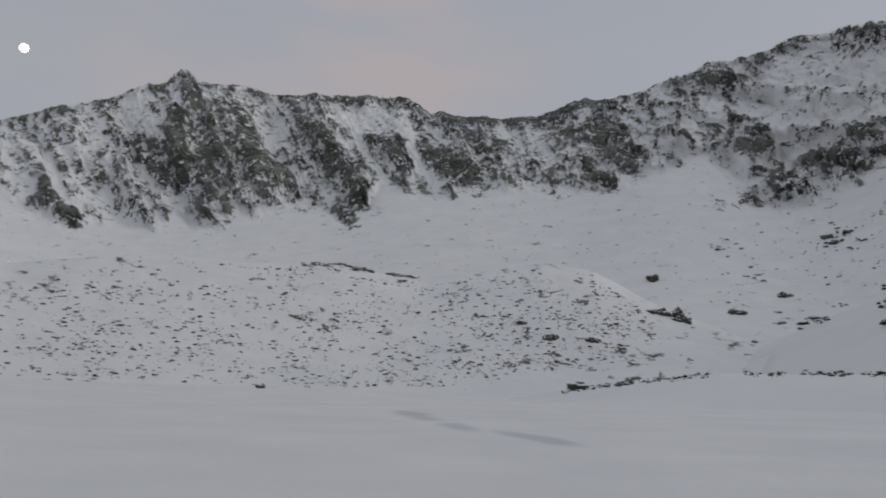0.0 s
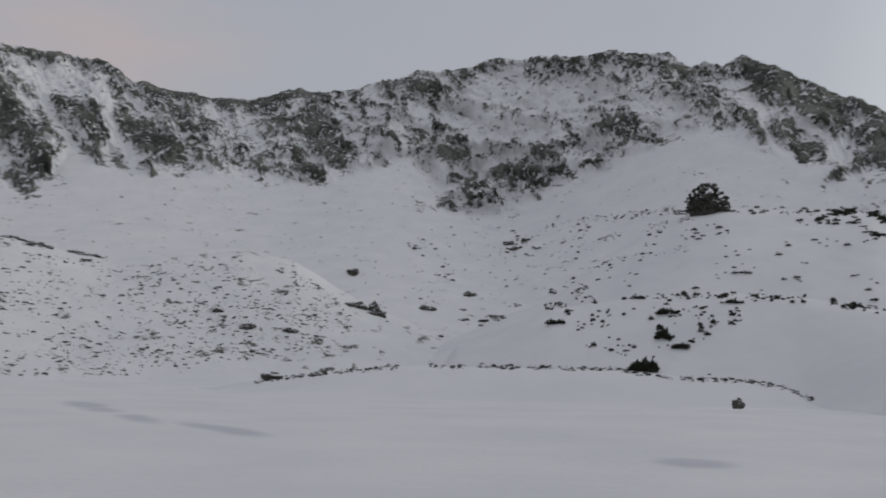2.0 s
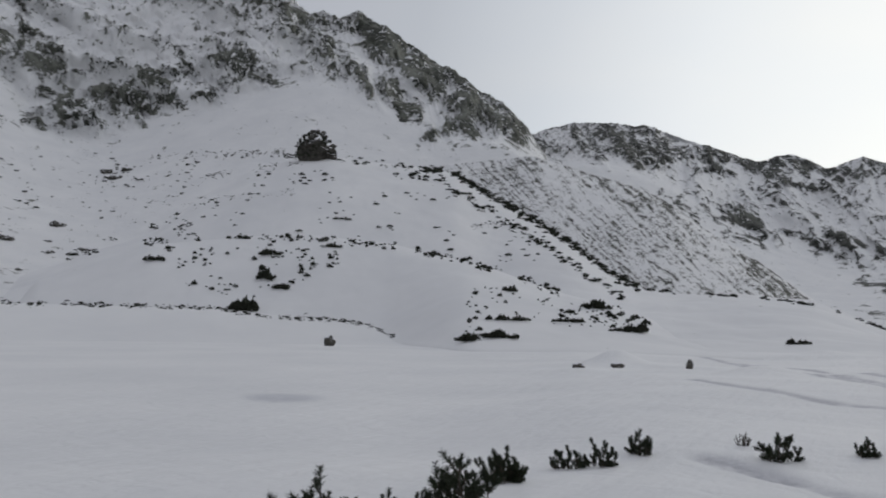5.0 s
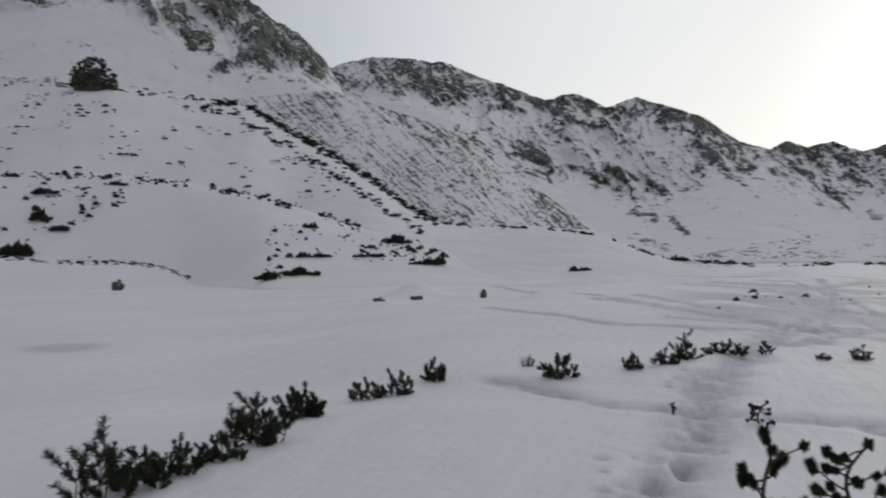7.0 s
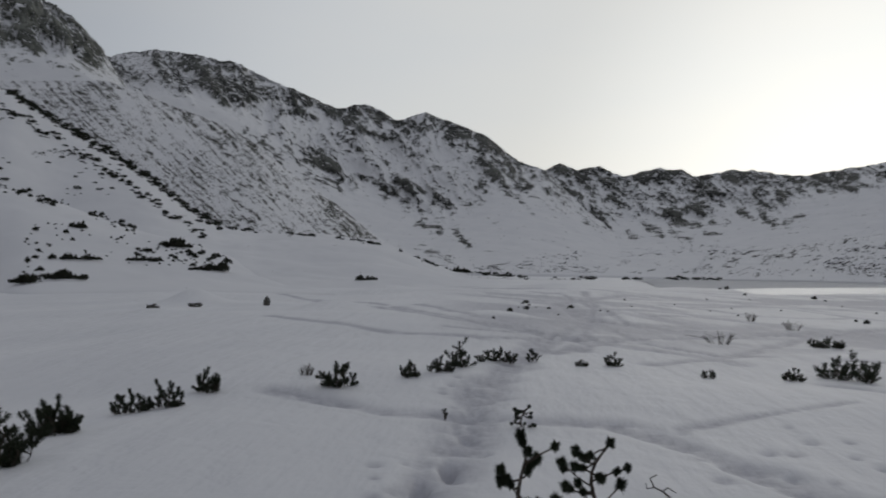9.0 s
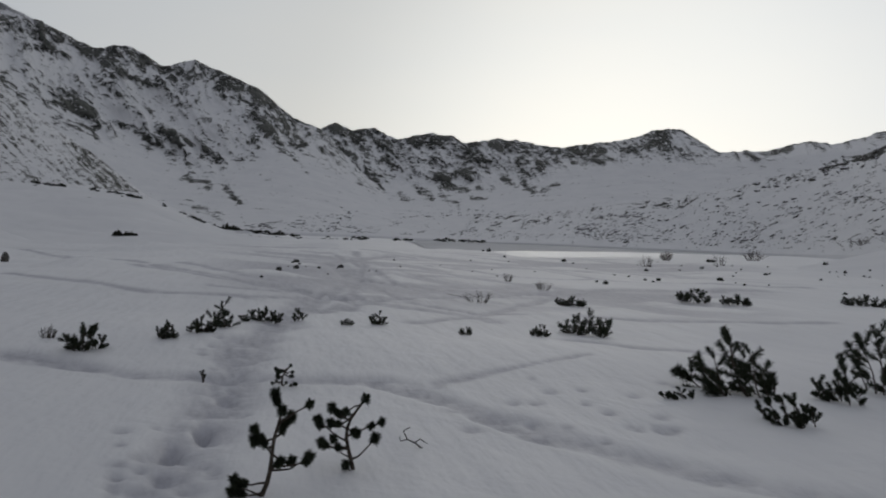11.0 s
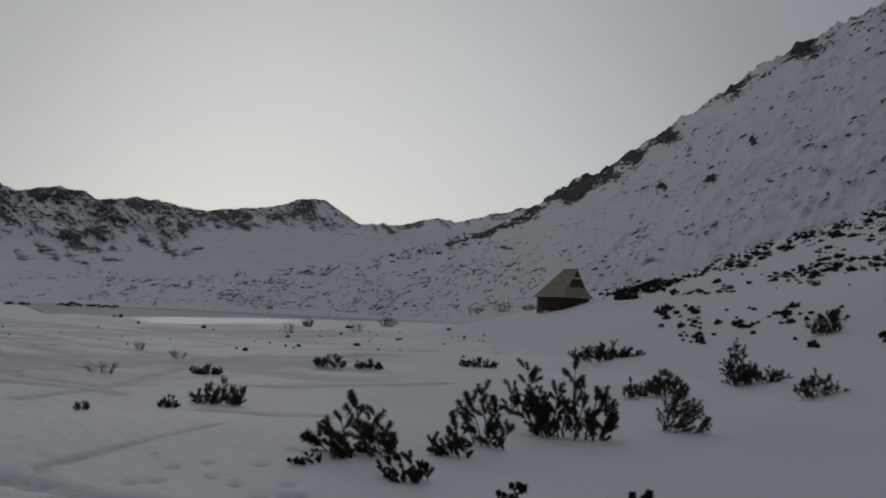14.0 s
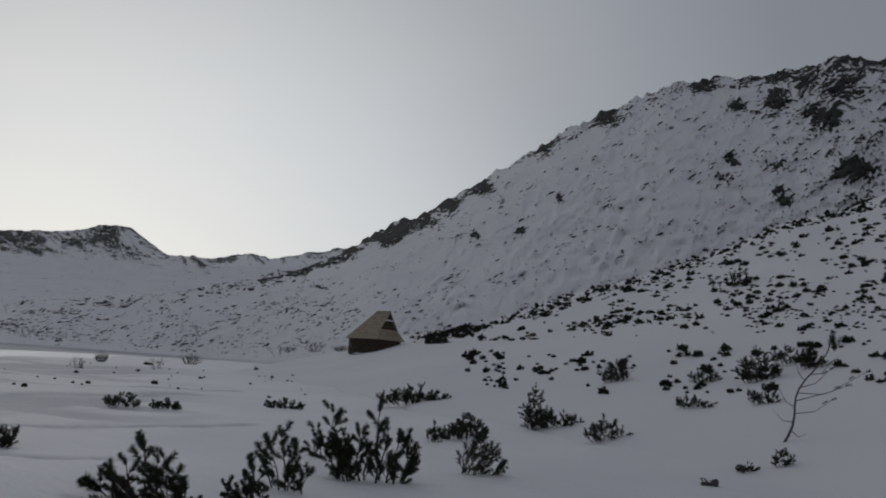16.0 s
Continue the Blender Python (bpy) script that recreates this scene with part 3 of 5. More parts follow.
TRAIL_OUT = ((83.5, -21), (85.5, -16), (88.9, -11.9), (89.3, -8.95), (91.5, -7.2), (94.1, -5.4), (98, -3.5))
TRAIL_FORK = ((98, -3.5), (95, -2.3), (100, -1.6))
TRAIL_CROSS = ((73.9, -9), (82.7, -10.8), (91.5, -11.2), (99.5, -11.4), (106, -13), (111.3, -14.8), (117.6, -15.7), (124, -16.6), (132.5, -17), (146, -18))
TRAIL_LINK = ((104.2, -11.3), (110.2, -9.8), (115.5, -8.5))
TRAIL_SIDE = ((98, -3.5), (108, -4.2), (117, -3.4), (128, -2.8))
TRAILS = ((TRAIL_OUT, 0.3, 0.03), (TRAIL_FORK, 0.5, 0.06), (TRAIL_CROSS, 0.2, 0.035), (TRAIL_LINK, 0.08, 0.015), (TRAIL_SIDE, 0.4, 0.05))
# older ski tracks that fan out over the flat
SKI_TRACKS = (((86.6, -4.1), (93.6, -4.6), (98.6, -4.95), (103.5, -5.3), (106.5, -5.8), (110, -5.7)), ((94.8, -6.1), (98.6, -5.0), (102.3, -4.7), (108.2, -4.4), (114.3, -3.8)),
              ((99, -4.0), (102.3, -5.2), (106.5, -5.8)), ((102.3, -6.7), (106.5, -6.1), (110.9, -4.9), (114.4, -3.9), (117, -3.5)), ((114.5, -7.5), (119, -7.7), (124.3, -7.7)),
              ((115.3, -5.6), (123.4, -5.4), (132, -4.8)), ((102.2, -3.0), (106.4, -3.1), (110.8, -3.5)), ((73.8, -1.7), (79, -2.5), (87, -3.5), (95.8, -4.9), (104.2, -5.8), (108.2, -6.4)),
              ((82.5, -2.7), (89.2, -3.7), (95.8, -4.9)), ((95.8, -4.9), (106.2, -4.4), (113.7, -3.7)))
OLD_TRACKS = (((73, -3.4), (82.6, -4.7), (89.7, -5.0), (95.8, -4.9)),((76.4, -2.1), (86.1, -2.7), (94.1, -4.5)),
              ((95.8, -1.6), (99.3, -3.0), (102.6, -4.2)), ((97.3, -1.5), (98.1, -2.5), (97.4, -4.2), (97.1, -5.9)), ((103, -2.2), (112, -2.9), (121, -2.7), (131, -2.4)))
TRAILS = TRAILS + tuple((p, 0.22, 0.022) for p in SKI_TRACKS) + tuple((p, 0.18, 0.016) for p in OLD_TRACKS)


def build_ground():
    az = np.concatenate([np.arange(-60, -38, 2.0), np.arange(-38, 40, 0.4), np.arange(40, 182, 0.2), np.arange(182, 300.1, 2.0)])
    r = np.concatenate([[0.02, 0.3, 0.7, 1.1, 1.5], np.geomspace(1.8, 110, 330), np.geomspace(114, 4200, 40)])
    A, R = np.meshgrid(az, r)
    Z = flat(A, R)
    X, Y = R * np.sin(np.radians(A)), R * np.cos(np.radians(A))
    trodden_shade, scoured = np.zeros_like(Z), np.zeros_like(Z)
    near = R < 70
    lumps = fbm(X / 0.22, Y / 0.22, 51, 3)
    for pts, width, depth in TRAILS:
        d = np.full(Z.shape, 1e9)
        d[near] = trail_distance(X[near], Y[near], [p[0] for p in pts], [p[1] for p in pts])
        wide = width * (1 + 0.35 * fbm(X / 0.9, Y / 0.9, 53, 2)) * (1 + R / 60)
        depth = depth * smooth(1.0, 5.0, R)
        k = np.exp(-((d / wide) ** 3))
        Z = Z - depth * k * (1 + 0.7 * lumps) + 0.25 * depth * np.exp(-(((d - 1.7 * wide) / (0.5 * wide)) ** 2))
        # darker along the groove: trampled snow plus painted groove shade
        trodden_shade = np.maximum(trodden_shade, k * np.clip(0.55 + 0.03 * np.minimum(R, 12) + 0.4 * lumps, 0, 1))
    # single deep footprints beside the trail, the shade in them painted too
    rng = np.random.default_rng(5)
    fx, fy, _, fr = sights(np.concatenate([rng.uniform(81, 88, 34), rng.normal(88.5, 1.0, 40), rng.uniform(104, 122, 26)]),
                          np.concatenate([rng.uniform(-19, -14, 34), rng.uniform(-14, -8, 40), rng.uniform(-15, -10, 26)]))
    for x0, y0 in zip(fx, fy):
        k = (np.abs(X - x0) < 0.6) & (np.abs(Y - y0) < 0.6)
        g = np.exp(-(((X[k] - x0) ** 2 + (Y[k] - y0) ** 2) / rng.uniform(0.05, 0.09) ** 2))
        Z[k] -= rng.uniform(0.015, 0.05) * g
        trodden_shade[k] = np.maximum(trodden_shade[k], g)
    # two deep holes, the shade inside them put into the colour
    hx, hy, _, _ = sights((84.9, 86.95), (-16.2, -14.87))
    for x0, y0, deep in zip(hx, hy, (0.26, 0.2)):
        u, v = ((X - x0) * x0 + (Y - y0) * y0) / math.hypot(x0, y0), ((X - x0) * y0 - (Y - y0) * x0) / math.hypot(x0, y0)
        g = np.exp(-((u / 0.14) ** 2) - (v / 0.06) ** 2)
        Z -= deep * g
        trodden_shade = np.maximum(trodden_shade, g)
    # ski tracks and wind crust on the flat towards the far lake, their shade painted in
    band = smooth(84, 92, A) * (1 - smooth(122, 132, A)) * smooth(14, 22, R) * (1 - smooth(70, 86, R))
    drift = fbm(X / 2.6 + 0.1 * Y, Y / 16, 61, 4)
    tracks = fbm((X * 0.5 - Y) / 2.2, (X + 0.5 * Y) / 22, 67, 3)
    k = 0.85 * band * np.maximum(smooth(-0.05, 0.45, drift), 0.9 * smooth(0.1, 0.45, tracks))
    trodden_shade = np.maximum(trodden_shade, k)
    Z = Z - 0.06 * k
    # snowed-over humps round the stones
    bx, by, _, br = sights((67.4, 77.0, 78.6, 81.2, 82.1, 84.5, 89.4, 91.0, 97.3, 101.0, 64.5), (-2.5, -2.9, -2.88, -0.8, -1.25, -1.05, -2.5, -3.2, -1.5, -2.6, -3.3))
    for x0, y0, r0, tall in zip(bx, by, br, (0.75, 0.22, 0.22, 0.4, 0.3, 0.3, 0.15, 0.1, 0.22, 0.1, 0.2)):
        u, v = ((X - x0) * x0 + (Y - y0) * y0) / r0, ((X - x0) * y0 - (Y - y0) * x0) / r0
        Z += tall * np.exp(-((u / (1.2 + 0.02 * r0)) ** 2) - (v / (0.7 + 0.016 * r0)) ** 2)
    # bare, wind-scoured patches on the near lake
    el = np.degrees(np.arctan2(Z - EYE, R))
    for a, e, wa, we in ((-1.5, -2.6, 2.2, 0.35), (1.8, -3.4, 2.2, 0.4), (7.5, -4.0, 4.5, 0.3), (42.0, -5.6, 3.6, 0.45)):
        scoured = np.maximum(scoured, np.exp(-(((A - a) / wa) ** 2) - (((el - e + 0.12 * (A - a) * (a < 20)) / we) ** 2)))
    scoured = smooth(0.3, 0.9, scoured + 0.25 * fbm(X / 4, Y / 4, 71, 3)) * 0.7
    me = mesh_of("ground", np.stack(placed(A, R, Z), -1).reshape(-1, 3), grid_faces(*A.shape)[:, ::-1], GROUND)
    put_attribute(me, "trodden_shade", trodden_shade)
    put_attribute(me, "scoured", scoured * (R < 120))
    tagged(new("ground", me), "wide snowfield with trampled, shade-painted paths and wind-blown snow", "snow", kind="structure")


build_ground()

# far lake: a sheet of dull ice in its hollow
la = np.arange(100, 131, 0.5)
l_near = along(la, (100, 425, 103, 113, 107, 124, 114, 176, 123, 291, 131, 440)) + 2 * fbm(la / 3, 0 * la, 81, 3)
l_shore = along(la, (94, 100, 103, 113, 107, 124, 114, 176, 123, 291, 131, 440))
l_far = along(la, (94, 430, 131, 452))
l_edge = along(la, SHORE) - 7
lt = np.linspace(0, 1, 8)[:, None]


def lake_sheet(near_r, far_r, z, mat, label):
    rr = near_r + (far_r - near_r) * lt
    me = mesh_of("water", np.stack(placed(la + 0 * rr, rr, 0 * rr + z), -1).reshape(-1, 3), grid_faces(8, len(la))[:, ::-1], mat)
    tagged(new("water", me), label, "lake", kind="structure")


lake_sheet(l_near, l_far, -0.485, LAKE, "frozen mountain lake with grey wind-swept ice")
lake_sheet(l_edge, l_shore, -0.48, WET, "smooth pale ice along the near lake shore")

# ---- mountains ----
# cliffs, and with a negative weight snow patches: bearing, height angle, half length, half width, lean, weight
SUMMIT_CLIFFS = [
    (-20.7, 21.4, 1.00, 0.77, 26, 0.30), (-20.1, 19.5, 1.53, 0.85, -90, 0.38), (-20.1, 18.3, 1.26, 0.60, -6, 0.32), (-23.8, 15.9, 1.39, 0.55, 78, 0.30),
    (-22.1, 15.6, 1.74, 0.55, -62, 0.28), (-20.7, 15.7, 1.56, 0.77, -74, 0.34), (-18.8, 16.7, 1.30, 0.64, -46, 0.28), (-18.6, 14.0, 0.86, 0.38, -72, 0.34),
    (-18.4, 11.8, 0.80, 0.38, -36, 0.38), (-16.7, 12.3, 0.67, 0.34, -68, 0.38), (-16.1, 18.5, 1.11, 0.64, -51, 0.40), (-17.2, 18.7, 0.87, 0.34, -7, 0.30),
    (-14.6, 16.7, 0.97, 0.38, -35, 0.30), (-13.9, 14.2, 1.71, 0.51, -56, 0.30), (-12.4, 20.6, 0.89, 0.38, -49, 0.30), (-22.0, 12.8, 1.27, 0.34, -34, 0.20)]
WEST_CLIFFS = [
    (-11.9, 14.4, 1.67, 0.55, -60, 0.30), (-10.6, 16.0, 1.29, 0.38, -37, 0.25), (-7.5, 14.9, 2.24, 0.77, -47, 0.38), (-7.6, 12.6, 0.78, 0.55, -42, 0.45),
    (-5.5, 21.6, 3.46, 0.38, -0, 0.35), (-8.3, 19.2, 0.76, 0.34, -40, 0.30), (-4.8, 18.7, 1.39, 0.43, -6, 0.30), (-3.8, 17.6, 1.18, 0.51, -37, 0.35),
    (-1.5, 18.4, 1.57, 0.60, -72, 0.35), (0.9, 16.5, 2.33, 0.85, -32, 0.48), (-1.5, 14.9, 2.37, 0.43, -14, 0.34), (1.6, 20.4, 3.70, 0.51, -2, 0.28),
    (2.4, 18.9, 1.93, 0.47, -33, 0.28), (-29.7, 11.8, 0.54, 0.38, 54, 0.40), (-28.0, 10.8, 0.95, 0.47, -50, 0.38), (-9.3, 17.8, 1.22, 0.38, -40, 0.25)]
SADDLE_CLIFFS = [
    (7.2, 20.4, 2.75, 0.43, 4, 0.30), (11.3, 21.5, 1.38, 0.38, 11, 0.38), (11.2, 18.9, 1.36, 0.51, -11, 0.38), (13.9, 17.9, 1.70, 0.89, -40, 0.45),
    (12.7, 15.9, 1.18, 0.51, -34, 0.48), (8.9, 15.4, 0.82, 0.38, -66, 0.35), (6.8, 15.6, 0.79, 0.26, -44, 0.28), (4.0, 18.9, 1.48, 0.34, -21, 0.25),
    (-31.1, 16.9, 1.19, 0.38, -35, 0.20), (-13.5, 18.7, 1.39, 0.34, -59, 0.15), (-26.2, 16.2, 1.72, 0.60, -51, -0.12), (-7.1, 19.6, 1.74, 0.30, -73, -0.15),
    (8.3, 18.3, 1.72, 0.43, -49, -0.12)]
BROAD_FACE = [
    (20.7, 22.5, 0.85, 0.60, -12, 0.28), (22.5, 20.5, 0.99, 0.38, -80, 0.34), (21.8, 22.5, 3.12, 0.68, 9, 0.16), (29.3, 23.9, 4.45, 0.68, -1, 0.18),
    (34.6, 24.3, 1.38, 0.38, -1, 0.28), (40.5, 23.3, 2.15, 0.43, -12, 0.34), (24.5, 16.2, 1.65, 0.60, -56, 0.25), (25.7, 17.4, 1.27, 0.38, 5, 0.25),
    (25.3, 14.0, 2.30, 0.43, 5, 0.36), (26.3, 15.2, 1.33, 0.68, -47, 0.30), (29.3, 15.9, 1.82, 0.77, -13, 0.48), (32.3, 16.7, 1.64, 0.51, -33, 0.42),
    (31.7, 15.3, 1.57, 0.30, -5, 0.30), (37.1, 19.5, 0.92, 0.64, -4, 0.42), (35.4, 17.8, 1.42, 0.43, -15, 0.34), (39.9, 18.3, 1.41, 0.30, -11, 0.30)]
EAST_BUTTRESS = [
    (35.0, 16.5, 0.92, 0.26, 16, 0.28), (21.3, 13.8, 0.59, 0.30, -55, 0.38), (44.6, 21.0, 0.64, 0.30, -78, 0.30), (45.8, 22.8, 1.85, 0.38, -3, 0.30),
    (48.0, 21.7, 1.02, 0.51, -55, 0.48), (50.8, 20.2, 2.11, 0.68, -31, 0.42), (50.4, 17.3, 1.26, 0.55, -68, 0.58), (51.7, 16.5, 0.78, 0.38, -44, 0.50),
    (54.6, 19.3, 2.54, 0.60, -19, 0.42), (54.0, 18.0, 1.10, 0.51, -37, 0.38), (55.8, 17.1, 1.47, 0.60, 86, 0.48), (53.5, 15.2, 1.55, 0.43, 32, 0.50),
    (55.7, 14.6, 1.06, 0.43, 36, 0.35), (58.7, 15.7, 2.28, 0.68, -42, 0.40), (58.7, 14.1, 1.68, 0.38, -2, 0.35), (47.0, 18.9, 0.94, 0.43, -42, 0.20)]
SNOW_PATCHES = [
    (29.4, 21.6, 3.54, 1.11, 1, -0.22), (29.1, 19.1, 3.07, 0.77, 1, -0.26), (38.9, 20.9, 2.38, 0.85, -13, -0.16), (53.2, 17.0, 1.43, 0.30, 47, -0.34),
    (42.4, 20.1, 0.77, 0.34, -71, -0.25), (28.3, 17.3, 2.17, 0.34, 7, -0.20), (20.6, 19.9, 1.76, 0.60, 27, -0.10), (46.3, 20.8, 0.96, 0.43, -60, -0.12)]
RIDGE_CRAGS = [
    (63.2, 14.1, 1.96, 0.43, -6, 0.22), (65.5, 14.5, 1.24, 0.51, -48, 0.28), (68.8, 13.4, 0.90, 0.55, -61, 0.42), (68.6, 14.0, 2.62, 0.64, -28, 0.32),
    (74.8, 13.2, 4.01, 0.55, -12, 0.34), (76.2, 11.9, 2.64, 0.34, -4, 0.32), (80.8, 12.3, 1.60, 0.51, -10, 0.36), (80.8, 10.8, 1.16, 0.26, -15, 0.40),
    (84.9, 11.3, 1.58, 0.51, 4, 0.32), (88.5, 10.5, 2.12, 0.51, -18, 0.36), (71.4, 10.4, 0.85, 0.21, -4, 0.50), (72.7, 9.2, 1.26, 0.38, -46, 0.55),
    (76.2, 8.4, 1.80, 0.51, -12, 0.60), (76.7, 7.1, 1.38, 0.43, -17, 0.60), (77.9, 7.8, 0.73, 0.38, -62, 0.55), (79.3, 7.5, 0.90, 0.34, 8, 0.45)]
BOWL_CRAGS = [
    (81.3, 6.6, 0.71, 0.30, -50, 0.50), (83.4, 6.9, 0.96, 0.30, -19, 0.45), (86.3, 5.5, 0.71, 0.26, -18, 0.50), (88.7, 5.4, 0.56, 0.30, 12, 0.55),
    (85.2, 3.6, 0.96, 0.34, -20, 0.50), (87.7, 2.8, 0.63, 0.30, -44, 0.55), (90.0, 8.1, 0.71, 0.43, -38, 0.50), (92.2, 7.7, 1.18, 0.51, -48, 0.58),
    (91.5, 6.4, 0.71, 0.34, -38, 0.50), (92.9, 5.1, 0.71, 0.30, -38, 0.30), (85.9, 1.5, 1.21, 0.34, -21, 0.40)]
CIRQUE_CRAGS = [
    (96.0, 7.9, 0.69, 0.30, -19, 0.36), (97.5, 7.6, 0.53, 0.38, 37, 0.44), (99.0, 7.1, 1.00, 0.38, -50, 0.40), (99.7, 5.7, 0.48, 0.26, -27, 0.40),
    (96.0, 6.3, 0.66, 0.21, -10, 0.40), (102.6, 7.4, 1.69, 0.30, 6, 0.30), (98.5, 4.3, 0.77, 0.26, -45, 0.60), (100.9, 3.1, 0.39, 0.26, -34, 0.50),
    (102.5, 3.5, 0.62, 0.34, -32, 0.55), (104.5, 3.0, 0.69, 0.30, -27, 0.50), (104.7, 4.9, 1.27, 0.34, 14, 0.50), (105.1, 3.9, 0.83, 0.34, -7, 0.60),
    (107.3, 4.1, 0.60, 0.21, -4, 0.45), (106.9, 3.2, 0.60, 0.15, -4, 0.50), (106.7, 6.3, 0.92, 0.34, -28, 0.38), (108.4, 7.4, 0.30, 0.38, 10, 0.45)]
CIRQUE_EAST = [
    (109.2, 4.6, 0.54, 0.26, -24, 0.55), (110.6, 4.3, 0.57, 0.34, -33, 0.60), (110.3, 5.6, 0.73, 0.30, -58, 0.40), (112.4, 4.2, 0.59, 0.26, 20, 0.50),
    (112.2, 6.2, 0.85, 0.34, 27, 0.42), (115.5, 6.4, 1.43, 0.21, 3, 0.35), (103.0, 5.9, 0.86, 0.26, -15, 0.30)]
PASS_CRAGS = [
    (115.2, 7.0, 1.36, 0.21, 12, 0.40), (119.2, 7.6, 1.38, 0.30, 16, 0.40), (121.2, 7.8, 0.86, 0.26, -37, 0.40), (128.5, 7.1, 1.35, 0.21, 20, 0.50),
    (133.8, 6.8, 1.92, 0.17, 16, 0.60), (137.0, 7.9, 1.49, 0.17, 20, 0.50), (141.1, 10.4, 1.61, 0.34, 17, 0.50)]
E_CRAGS = [(167.6, 17.0, 0.5, 0.50), (166.8, 15.9, 0.5, 0.40), (170.6, 16.6, 0.5, 0.45), (170.9, 14.8, 0.4, 0.45), (171.4, 13.9, 0.5, 0.50), (173.8, 19.7, 1.0, 0.45), (170.6, 20.9, 1.0, 0.40), (175.3, 21.7, 1.0, 0.35),
           (172.7, 22.0, 0.8, 0.35), (176.0, 15.9, 0.9, 0.50), (176.5, 12.7, 1.0, 0.50), (168.0, 20.9, 0.6, 0.40), (165.5, 22.4, 0.8, 0.35), (170.6, 22.8, 0.7, 0.40), (148.2, 11.1, 0.4, 0.45), (151.7, 11.4, 0.4, 0.45),
           (154.6, 14.2, 0.4, 0.40), (141.2, 10.5, 1.1, 0.70), (143.8, 11.9, 1.0, 0.70), (146.0, 13.2, 0.9, 0.6), (148.6, 14.7, 0.9, 0.5), (153.3, 17.9, 0.9, 0.45), (158.1, 20.3, 1.0, 0.5)]
mountain("mountain", "craggy snow-streaked massif with dark cliffs and a knobbed summit", MOUNT_A, 0.085, 180,
         (-60, 0.26, -34, 0.28, -26, 0.28, -22, 0.3, 4, 0.32, 12, 0.33, 20, 0.28, 24, 0.26, 40, 0.27, 46, 0.28, 50, 0.34, 62, 0.34), (),
         SUMMIT_CLIFFS + WEST_CLIFFS + SADDLE_CLIFFS + BROAD_FACE + EAST_BUTTRESS + SNOW_PATCHES, 100, (4, -52, 16, -12, 42, -12, 48, -55))
mountain("mountain", "far rocky ridge with snow bowls", MOUNT_C, 0.1, 120, (46, 0.2, 60, 0.28, 72, 0.25, 95, 0.22), (), RIDGE_CRAGS + BOWL_CRAGS, 300, (50, -52), cell=1.1, mat=BACKLIT_CRAG, brow=0.14, thick=1.6)
mountain("mountain", "low jagged ridge closing the valley under bright sky", MOUNT_D, 0.09, 120, (80, 0.2, 95, 0.3, 110, 0.3, 117, 0.26, 124, 0.26, 126, 0.12, 130, 0.28, 138, 0.32),
         (), CIRQUE_CRAGS + CIRQUE_EAST + PASS_CRAGS, 400, (100, -40), cell=0.8, mat=BACKLIT_CRAG, brow=0.16, contrast=1.1)
mountain("mountain", "steep snow slope with scattered rocks and a rocky shoulder", MOUNT_E, 0.09, 190,
         (104, 0.10, 126, 0.18, 138, 0.14, 150, 0.08, 160, 0.07, 170, 0.16, 178, 0.34), [(a, e, w * 1.1, k * 1.5) for a, e, w, k in E_CRAGS], PASS_CRAGS, 500, (150, 28), relief=2.5, cell=0.36, mat=SLOPE, brow=(136, 0.12, 139, 0.62, 146, 0.5, 150, 0.26, 164, 0.24, 172, 0.4), thick=1.0)
mountain("mountain", "made-up snowy mountainside behind the camera, out of view", MOUNT_F, 0.6, 40, (206, 0.3, 318, 0.35), (), (), 600)


# ---- hills ----
def moraine_rock(A, el, s, Z, R):
    return 0.20 + 0.32 * fbm(A / 1.0, el / 0.4, 702, 4, 0.65) + 0.10 * fbm(A / 5, el / 2, 705, 3)


def knoll_rock(A, el, s, Z, R):
    return 0.06 + 0.26 * fbm(A / 1.3, el / 0.5, 711, 4, 0.65)


def spur_rock(A, el, s, Z, R):
    p, q = turned(A, el, -43)
    p, q = p + 0.5 * fbm(A / 1.5, el / 1.5, 723, 2), q + 0.1 * fbm(A / 0.8, el / 0.8, 724, 3)
    return 0.385 + 0.19 * fbm(p / 1.0, q / 0.12, 721, 3, 0.6) + 0.17 * fbm(A / 0.25, el / 0.15, 725, 3) + 0.07 * fbm(A / 3, el / 2, 727, 2) + 0.22 * np.exp(-(((el - 6.4 + (A - 75.5) * 0.78) / 0.8) ** 2)) * smooth(75, 78, A)


def bare(A, el, s, Z, R):
    return 0.05 + 0.16 * fbm(s / 6, R / 6, 731, 4)


hill("moraine", "hummocky moraine hill strewn with snow-capped boulders", MORAINE, 0.12, 110, moraine_rock)
hill("bank", "low snow bank along the lake shore", BANK, 0.15, 40, bare)
hill("terrace", "snowy terrace with dwarf pine clumps", LOW_KNOLL, 0.15, 60, knoll_rock)
hill("knoll", "smooth snow-covered knoll", KNOLL, 0.15, 100, knoll_rock)
hill("spur", "steep hillside striped by snow and low scrub", SPUR, 0.05, 230, spur_rock, mat=STRIPED)
hill("slope", "snowy hillside dotted with dwarf pine", HILLSIDE_RISE, 0.25, 90, bare)


